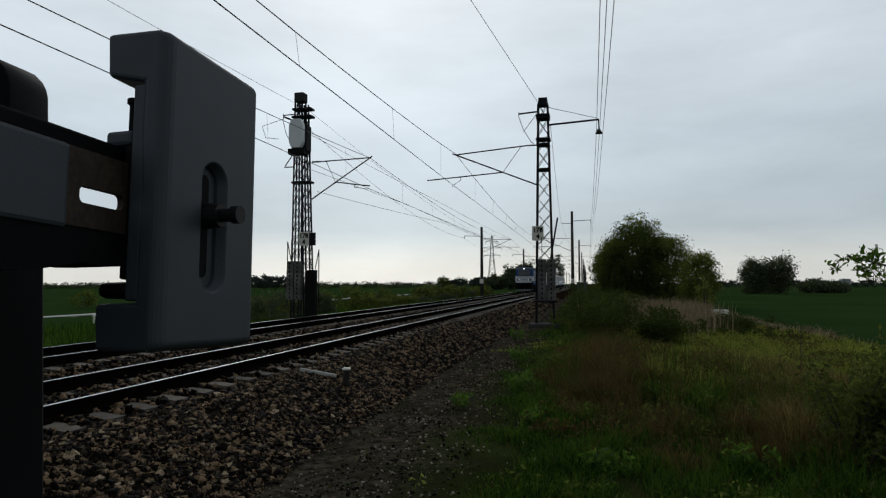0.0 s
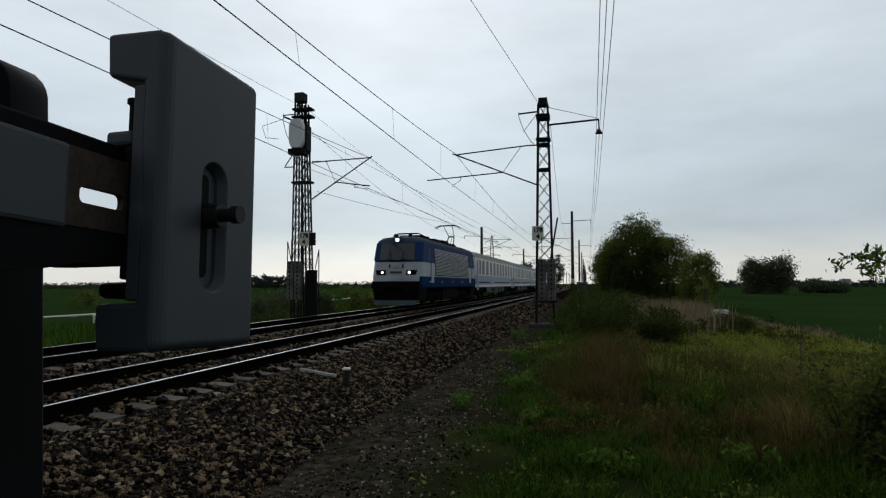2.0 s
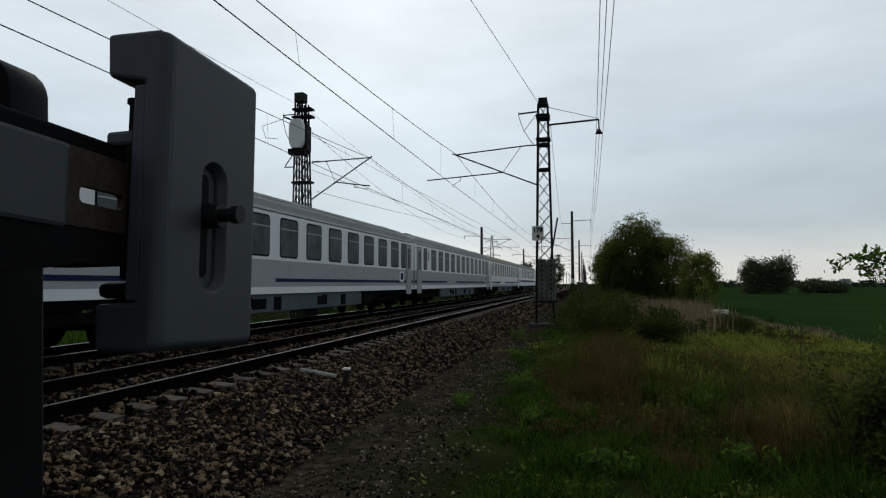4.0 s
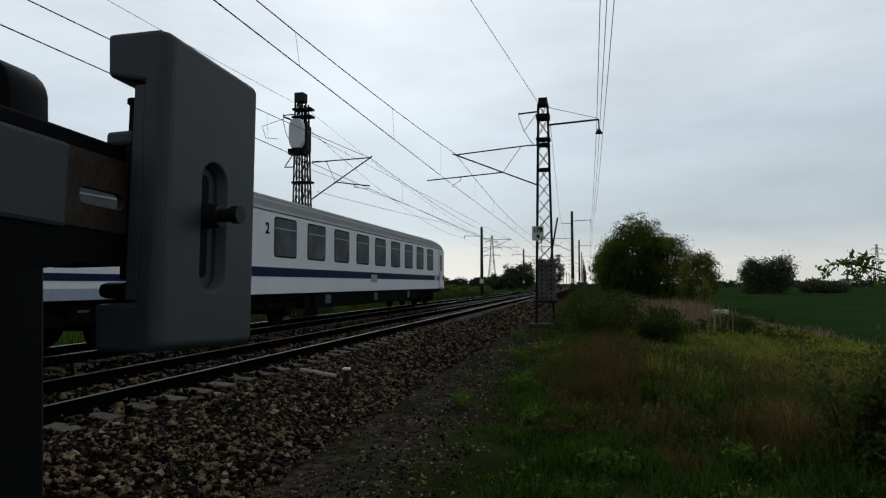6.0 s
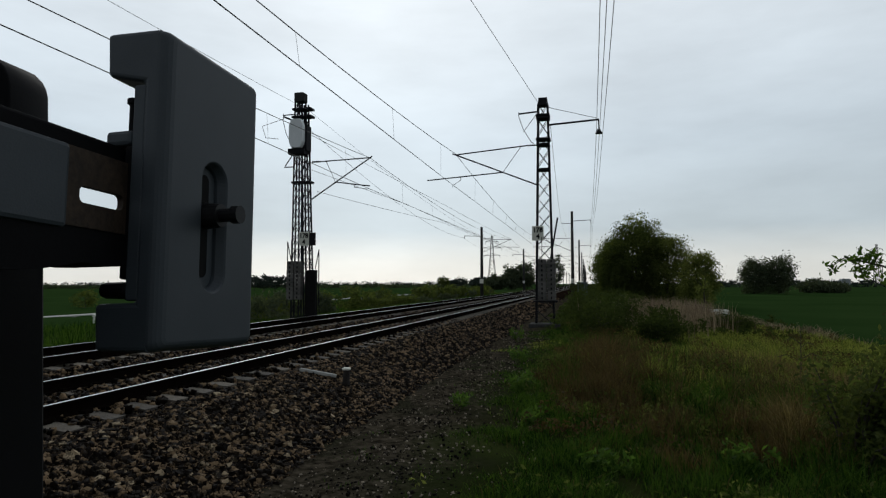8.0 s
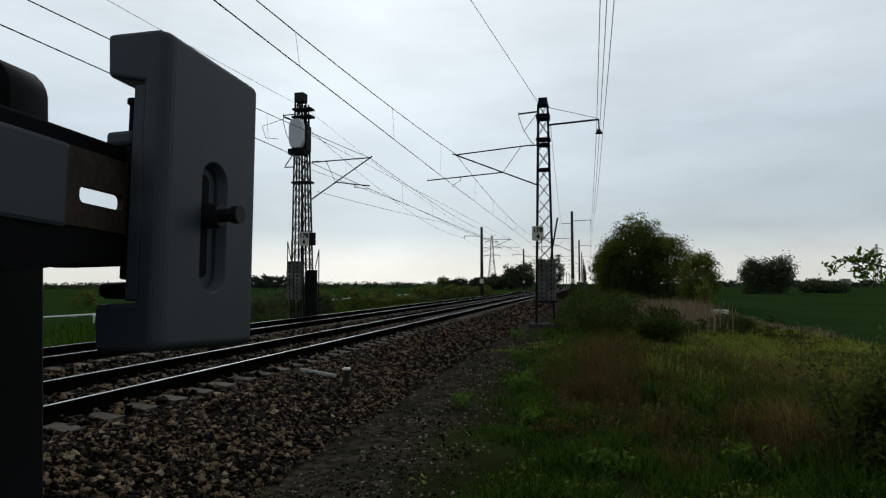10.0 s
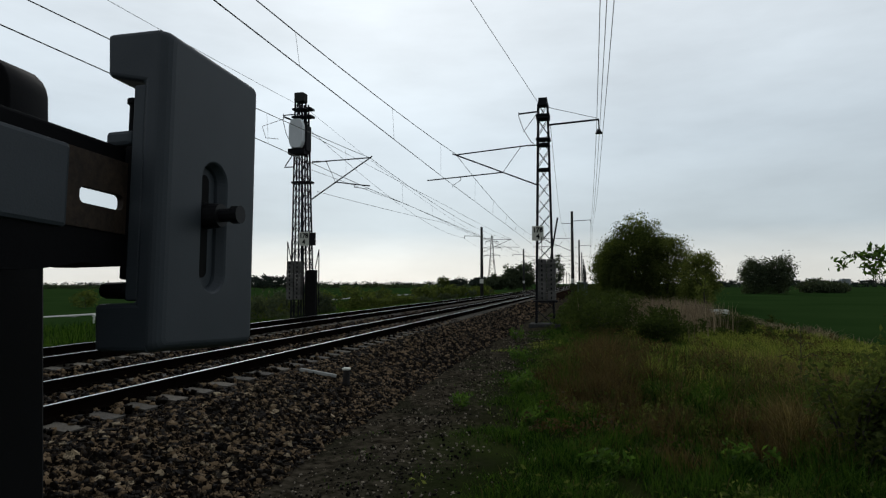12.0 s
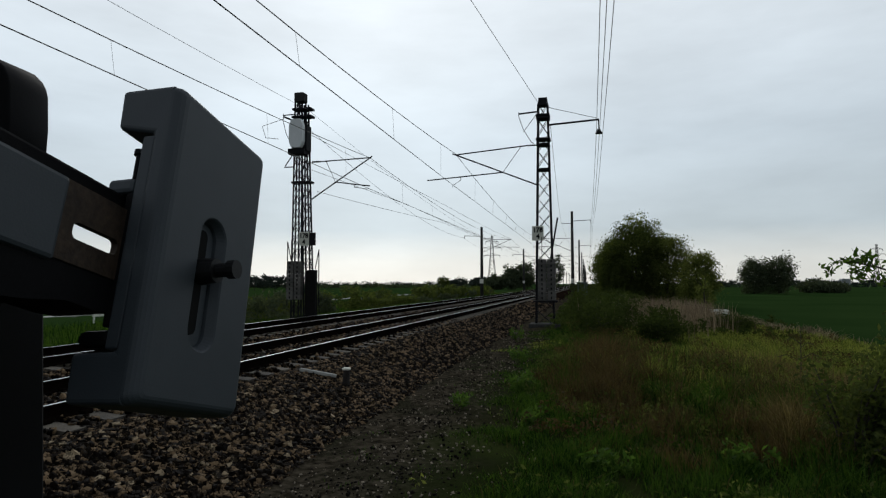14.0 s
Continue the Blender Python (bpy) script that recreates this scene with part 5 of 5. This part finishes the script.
# field trees
G2 = "trees in the open field"
tree("field_tree", "round dark tree standing in the field", "tree", 38.1, 160, 8.2, 2.8, 3.0, 0.03, 240, 40, 0.22, M_LEAFMID, 21, 1.1, G2)
tree("field_tree", "second round dark tree in the field", "tree", 43.4, 160, 8.6, 3.0, 3.0, 0.03, 240, 40, 0.22, M_LEAFMID, 22, 1.1, G2)
for k, (x, y, h, r_) in enumerate(((56, 178, 3.4, 3.0), (61, 178, 2.4, 3.2), (76, 165, 3.2, 4.0), (84, 168, 2.2, 3.0))):
    tree("field_bush", "low dark bush at the field's edge", "bush", x, y, h, r_, r_, 0.0, 60, 22, 0.4, M_LEAFMID, 30 + k, 0.9, "bushes in the field")
# trees down the line on the other side
for k, (x, y, h, r_) in enumerate(((-31.5, 262, 9.6, 3.8), (-26, 262, 11.2, 3.6), (-26.5, 400, 17.5, 5.0), (-20.5, 400, 19.5, 4.6), (-39, 262, 5.5, 3.5), (-58, 420, 7.5, 7), (-72, 420, 6.5, 8), (-90, 430, 6, 8), (-46, 270, 4.2, 4.5))):
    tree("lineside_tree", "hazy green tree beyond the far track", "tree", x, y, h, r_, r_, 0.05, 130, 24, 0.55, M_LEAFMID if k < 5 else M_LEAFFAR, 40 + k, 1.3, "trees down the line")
tree("field_tree", "small lone tree on the horizon", "tree", -70, 300, 6.0, 2.8, 2.8, 0.3, 60, 20, 0.4, M_LEAFDK, 60, 0.8, G2)
for k in range(8):
    tree("field_tree", "tree of a row along the road", "tree", -120 - 6.5 * k, 232 + 3 * k, 5.5 + 1.5 * random.random(), 2.8, 2.8, 0.2, 40, 20, 0.5, M_LEAFFAR, 70 + k, 0.9, "row of road trees")
tree("field_bush", "small bush out in the green field", "bush", -57, 61, 1.9, 1.4, 1.4, 0.0, 40, 20, 0.14, M_LEAFDK, 88, 0.4, "bushes in the field")
# bushes along the far track
r7 = random.Random(5)
for k in range(34):
    y = 33 + 2.6 * k + r7.uniform(-1, 1)
    tree("lineside_bush", "dark green bush along the far track", "bush", -18.2 + r7.uniform(-1.8, 1.4) - 0.012 * y, y, r7.uniform(1.0, 2.1), r7.uniform(0.9, 1.8), r7.uniform(0.9, 1.8), 0.0, 46, 22, 0.11 + 0.001 * y, M_LEAFDK if k % 4 else M_LEAFMID, 100 + k, 0.4, "bushes along the line")
# shrubs between mast and thicket
for k, (x, y, h, r_) in enumerate(((0.6, 42, 1.2, 1.3), (1.5, 31, 1.7, 1.1), (2.6, 24.5, 1.15, 0.75), (-0.2, 55, 1.4, 1.4), (2.0, 50, 1.5, 1.7), (6.3, 30.5, 0.7, 1.0), (-0.6, 66, 2.0, 1.4), (0.35, 23, 1.25, 0.9), (2.3, 22.5, 0.8, 0.7), (1.0, 26, 1.3, 1.0), (-0.4, 34, 1.3, 0.9))):
    tree("shrub", "low dark shrub in the grass", "bush", x, y, h, r_, r_, 0.0, 90, 34, 0.055, M_SHRUB, 140 + k, 0.28, "shrubs in the grass")


def far_wood(name, label, x0, y0, x1, y1, h, seed, mat=M_LEAFFAR):
    """A distant belt of trees as one uneven mass of clumps."""
    r = np.random.default_rng(seed)
    n = 900
    t = r.random(n)
    top = np.array([h * (0.55 + 0.45 * noise.noise(Vector((k * 23, seed, 0))) + 0.25 * noise.noise(Vector((k * 90, seed, 4)))) for k in t])
    c = np.stack([x0 + (x1 - x0) * t, y0 + (y1 - y0) * t, -1.2 + np.maximum(1.0, top) * r.random(n)], 1)
    v, f = leaf_cloud(c, h * 0.35, 14, h * 0.16)
    tagged(quick(name, v, f, mat), label, "distant trees", kind="stuff")


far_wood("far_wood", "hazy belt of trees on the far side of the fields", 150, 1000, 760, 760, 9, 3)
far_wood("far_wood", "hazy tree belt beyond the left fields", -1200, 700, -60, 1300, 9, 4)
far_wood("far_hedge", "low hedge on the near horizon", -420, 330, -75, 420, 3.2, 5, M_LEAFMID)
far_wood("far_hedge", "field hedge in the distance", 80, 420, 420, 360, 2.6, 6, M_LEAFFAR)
for x, y, w, h in ((286, 900, 5, 5.5), (322, 900, 10, 6)):
    t = thing("distant_building", pose(x, y, -1.2), label="hazy grey building on the horizon", category="building", group="distant buildings")
    part("wall", a_box(-w / 2, -5, 0, w / 2, 5, h), M_FARWALL, t)
    part("roof", prism(bmesh.new(), [(-w / 2 - 0.4, h), (w / 2 + 0.4, h), (w / 2 - 1.5, h + 2), (-w / 2 + 1.5, h + 2)], "y", -5.3, 5.3), M_FARWALL, t)


def pylon(x, y, h, label):
    t = thing("power_pylon", pose(x, y, -1.3), label=label, category="pylon", group="power pylons")
    bm = bmesh.new()
    lattice(bm, 0, 0, 0, h * 0.55, h * 0.17, h * 0.07, h * 0.12, h * 0.07, 0.13)
    lattice(bm, 0, 0, h * 0.55, h, h * 0.07, h * 0.02, h * 0.05, h * 0.06, 0.11)
    part("tower", bm, M_CONC, t)
    for z, w in ((0.62, 0.30), (0.76, 0.38), (0.88, 0.25)):
        ar = bmesh.new()
        for s in (-1, 1):
            bar(ar, (0, 0, h * z), (s * h * w / 2, 0, h * z), 0.25, 0.25)
            bar(ar, (0, 0, h * (z + 0.04)), (s * h * w / 2, 0, h * z), 0.15, 0.15)
            bar(ar, (s * h * w / 2, 0, h * z), (s * h * w / 2, 0, h * (z - 0.045)), 0.2, 0.2)
        part("crossarm", ar, M_CONC, t)


pylon(-61, 400, 34, "grey lattice power pylon far down the line")
pylon(220, 550, 33, "faint lattice power pylon on the horizon")

lane = part("field_lane", a_box(-43.8, -40, -1.6, -42.2, 260, -1.25), M_LANE, None)
tagged(lane, "pale concrete farm lane through the green field", "lane", kind="structure")
for k, (x, y, l_) in enumerate(((-33, 36, 2.2), (-33.4, 50, 1.6), (-34, 57, 2.6), (-34, 66, 1.5), (-34, 90, 3))):
    b = bmesh.new()
    box(b, x - 0.06, y, -0.85, x + 0.06, y + l_, -0.70)
    for e in (0.1, l_ - 0.1):
        box(b, x - 0.05, y + e - 0.05, -1.4, x + 0.05, y + e + 0.05, -0.7)
    tagged(part("road_barrier", b, M_SIGN, None), "short white barrier beside the lane", "barrier", group="barriers")


# ---- small things beside the track ----
def stake():
    t = thing("marker_stake", pose(-4.2, 10.35, -0.52), label="short dark stake with a pale worn top", category="stake")
    bm = tube(bmesh.new(), (0, 0, -0.2), (0.03, 0, 0.37), 0.068, 0.060, seg=9)
    part("shaft", bm, M_WOOD, t)
    part("cap", a_box(-0.04, -0.065, 0.36, 0.095, 0.06, 0.40, bevel=0.018), M_SIGN, t, "pale worn top")


stake()
bm = a_box(-0.33, -0.035, 0, 0.33, 0.035, 0.06, bevel=0.012)
o = part("concrete_strip", bm, M_LANE, None)
o.matrix_basis = pose(-4.75, 10.42, -0.265, 0, 11, 17)
tagged(o, "pale strip of concrete lying on the ballast", "strip")
t = thing("concrete_slab", pose(8.75, 46.5, -0.98), label="white concrete slab lying in the grass", category="slab")
part("slab", a_box(-0.62, -0.4, -0.2, 0.62, 0.4, 0.50, bevel=0.03), M_SIGN, t)
t = thing("relay_cabinet", pose(-0.9, 92, -0.75), label="grey-green trackside cabinet by the pole", category="cabinet")
part("body", a_box(-0.75, -0.4, 0, 0.75, 0.4, 2.2, bevel=0.03), M_SKIRT, t)
part("lid", a_box(-0.82, -0.46, 2.2, 0.82, 0.46, 2.3, bevel=0.02), M_SKIRT, t)


def nettle(x, y, n, h, seed):
    r = random.Random(seed)
    t = thing("weed", pose(x, y, ground_z(x, y)), label="bright green leafy weed at the path's edge", category="weed", group="weeds")
    st, cs = bmesh.new(), []
    for k in range(n):
        a, l_ = r.uniform(0, 6.28), r.uniform(0.05, 0.32)
        q = Vector((math.cos(a) * l_, math.sin(a) * l_, h * r.uniform(0.5, 1.0)))
        tube(st, (q.x * 0.3, q.y * 0.3, -0.02), q, 0.006, 0.003, seg=4)
        cs += [tuple(Vector((q.x * 0.3, q.y * 0.3, 0)).lerp(q, s)) for s in (0.5, 0.75, 1.0)]
    part("stalk", st, M_SPROUT, t)
    v, f = leaf_cloud(np.array(cs), 0.07, 9, 0.042)
    quick("foliage", v, f, M_SPROUT, t)


for k, (x, y, n, h) in enumerate(((-1.2, 11.3, 14, 0.38), (-1.7, 15.5, 10, 0.4), (-2.3, 21, 9, 0.5), (-0.9, 8.7, 6, 0.25), (1.5, 7.0, 8, 0.3), (0.2, 6.6, 7, 0.22), (-2.0, 9.6, 5, 0.2))):
    nettle(x, y, n, h, 200 + k)
t = thing("dry_stalk", pose(4.6, 15.5, -0.8), label="dry branching stalk standing in the grass", category="weed")
bm = bmesh.new()
tube(bm, (0, 0, -0.1), (0.03, 0, 1.15), 0.014, 0.006, seg=5)
for a, z in ((0.4, 0.45), (-0.45, 0.42), (0.3, 0.7), (-0.25, 0.8)):
    chain(bm, [(0.01, 0, z), (a * 0.6, 0.05, z + 0.12), (a, 0.08, z + 0.06)], 0.007, 4)
part("stem", bm, M_BARK, t)


def near_bush():
    """Leafy bush at the edge of the grass; its boughs stir in the wind."""
    g = -0.78
    t = thing("elder_bush", pose(2.48, 7.4, g), label="leafy green bush with a bough reaching out", category="bush")
    r = random.Random(9)
    st, cs = bmesh.new(), []
    for k in range(34):
        a, l_ = r.uniform(0, 6.28), r.uniform(0.2, 1.0)
        q = Vector((math.cos(a) * l_ * 0.75 + 0.55, math.sin(a) * l_ * 1.1, r.uniform(0.5, 1.75)))
        m_ = Vector((q.x * 0.4 + 0.1, q.y * 0.4, q.z * 0.6))
        st = tube(bmesh.new(), (0.2, 0, -0.1), m_, 0.018, 0.012, seg=5)
        part("stem", tube(st, m_, q, 0.012, 0.004, seg=5), M_BARK, t)
        cs += [tuple(m_.lerp(q, s)) for s in (0.1, 0.4, 0.6, 0.8, 1.0)]
        cs += [(q.x * s, q.y * s, q.z * s * 0.6) for s in (0.3, 0.55)]
    v, f = leaf_cloud(np.array(cs), 0.20, 26, 0.040)
    quick("foliage", v, f, M_LEAFDK, t)
    bough = thing("bough", pose(1.74, 0.1, 1.70))
    bough.parent = t
    bs, lc = bmesh.new(), []
    line = [Vector((0.35, 0, -0.45)), Vector((0.1, 0, 0.1)), Vector((-0.55, 0.02, 0.36)), Vector((-1.15, 0.0, 0.62)), Vector((-1.5, 0.0, 0.72))]
    chain(bs, line, 0.011)
    for a, b in zip(line[1:], line[2:]):
        for s in (0.1, 0.28, 0.46, 0.64, 0.82, 1.0):
            p = a.lerp(b, s)
            q = p + Vector((r.uniform(-0.14, 0.14), r.uniform(-0.1, 0.1), r.uniform(-0.16, 0.12)))
            tube(bs, p, q, 0.004, seg=4)
            lc += [tuple(p.lerp(q, 0.6)), tuple(q)]
    part("branch", bs, M_BARK, bough)
    v, f = leaf_cloud(np.array(lc), 0.085, 15, 0.040)
    quick("foliage", v, f, M_SPROUT, bough)
    return t, bough


BUSH, BOUGH = near_bush()


# ---- ballast stones ----
def stone_mesh(seed, r):
    q = random.Random(seed)
    bm = bmesh.new()
    bmesh.ops.create_cube(bm, size=1.0)
    for v in bm.verts:
        v.co = Vector([c * r * q.uniform(1.1, 2.1) for c in v.co])
    return finish("ballast_stone", bm, M_STONE1)


STONES = [stone_mesh(k, 0.030 + 0.005 * (k % 5)) for k in range(12)]
rs = random.Random(3)
for k in range(300):
    y = 4.7 + 4.2 * rs.random()
    x = -5.2 + 1.9 * rs.random()
    o = new("ballast_stone", STONES[k % 12])
    o.parent = BED
    o.matrix_basis = pose(x, y, bed_z(x) + 0.022, rs.uniform(0, 360), rs.uniform(0, 360), rs.uniform(0, 360))


def stone_heap(name, x, y, z, size, mat, parent=None):
    n = len(x)
    cube = np.array([(-1, -1, -1), (1, -1, -1), (1, 1, -1), (-1, 1, -1), (-1, -1, 1), (1, -1, 1), (1, 1, 1), (-1, 1, 1)], float) * 0.5
    v = cube[None] * rng.uniform(0.6, 1.35, (n, 8, 3)) * size[:, None, None] * rng.uniform(0.75, 1.3, (n, 1, 3))
    q = rng.normal(0, 1, (n, 4))
    q /= np.linalg.norm(q, axis=1)[:, None]
    w, a, b, c = q.T
    R = np.stack([1 - 2 * (b * b + c * c), 2 * (a * b - c * w), 2 * (a * c + b * w), 2 * (a * b + c * w), 1 - 2 * (a * a + c * c), 2 * (b * c - a * w), 2 * (a * c - b * w), 2 * (b * c + a * w), 1 - 2 * (a * a + b * b)], 1).reshape(n, 3, 3)
    v = np.einsum("nij,nkj->nki", R, v) + np.stack([x, y, z], 1)[:, None]
    f = np.array([(0, 3, 2, 1), (4, 5, 6, 7), (0, 1, 5, 4), (1, 2, 6, 5), (2, 3, 7, 6), (3, 0, 4, 7)])
    faces = (np.arange(n)[:, None, None] * 8 + f[None]).reshape(-1, 4)
    return tagged(quick(name, v.reshape(-1, 3), faces, mat, parent), kind="stuff")


def build_stones():
    xs, ys, sz = [], [], []
    for n, y0, y1, x0, x1, s in ((20000, 4.2, 13, -5.3, -2.9, 0.054), (11000, 13, 34, -5.3, -2.95, 0.058), (4200, 34, 80, -5.3, -3.0, 0.09), (11000, 4, 26, -9.3, -5.3, 0.055), (3000, 6, 40, -13.4, -9.3, 0.055)):
        xs.append(rng.uniform(x0, x1, n)), ys.append(y0 + (y1 - y0) * rng.random(n) ** 1.25), sz.append(s * rng.uniform(0.55, 1.35, n))
    x, y, s = np.concatenate(xs), np.concatenate(ys), np.concatenate(sz)
    z = np.array([bed_z(a) for a in x]) + 0.01
    z = np.where(x < -5.5, z + 0.045, z)
    near = x > -8.68
    rel = np.where(near, (y - 2.1) / 0.6, (y - 2.4) / 0.6)
    off = np.abs(rel - np.round(rel)) * 0.6
    cx = np.where(near, -6.69, -10.67)
    fade = (np.abs(x - cx) < 1.36) & (np.abs(x - cx) > 0.9) & (off < 0.11)
    fade |= (x > -3.5) & (rng.random(len(x)) < (x + 3.5) * 1.4)
    x, y, z, s = x[~fade], y[~fade], z[~fade], s[~fade]
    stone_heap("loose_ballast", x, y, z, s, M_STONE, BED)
    # chips strewn over the path
    n = 9000
    x, y = rng.normal(-2.1, 0.75, n), 4.5 + 22 * rng.random(n) ** 1.4
    k = (x > -3.3) & (x < -0.6)
    x, y = x[k], y[k]
    heap = stone_heap("path_chips", x, y, ground_many(x, y) + 0.003, 0.005 + 0.022 * rng.random(len(x)) ** 2.5, M_CHIP)
    tagged(heap, "stone chips strewn over the cinder path", "gravel")


build_stones()


# ---- everything that moves ----
def motions():
    # the train keeps its speed but for small lags, in metres
    late = [(0, 0.2), (1, 0.2), (2, 0.2), (2.5, 0.15), (3, 0.43), (4, 0.35), (5, 0.2), (5.5, 0.2), (6, 0.33), (6.4, 0.66), (7, 0.7), (8, 0.7), (10, 0.7), (12, 0.7), (14, 0.7)]
    for ob, offset in TRAIN:
        walk(ob, [(t, pose(FAR_TRACK, 105.2 - 35.93 * t + d + offset, 0)) for t, d in late])
    steps = [(0, 0), (13.3, 0), (13.4, 0.10), (13.5, 0.235), (13.6, 0.385), (13.7, 0.53), (13.8, 0.69), (13.9, 0.85), (14.0, 1.0)]
    q0, q1 = CLAMP_REST.to_quaternion(), CLAMP_LOW.to_quaternion()
    walk(HOLDER, [(t, Matrix.LocRotScale(CLAMP_REST.translation.lerp(CLAMP_LOW.translation, k), q0.slerp(q1, k), None)) for t, k in steps])

    # the bush and its bough stir in the wind
    sway = [(0, 0.0), (0.8, 0.5), (1.5, 0.9), (2.3, 0.1), (3.0, -0.5), (4.0, 0.3), (5.3, -0.6), (6.5, -1.7), (7.5, -1.1), (8.6, 0.2), (10.3, -0.5), (11.0, 0.0), (11.8, 0.7), (12.5, 1.2), (13.3, 0.2), (14.0, -0.9)]
    walk(BOUGH, [(t, pose(1.74 + 0.03 * k, 0.1, 1.70 + 0.006 * k, 0, 1.1 * k, 1.5 * k)) for t, k in sway])
    walk(BUSH, [(t, pose(2.48, 7.4, -0.78, 0, 0.35 * k, 0)) for t, k in sway])


motions()
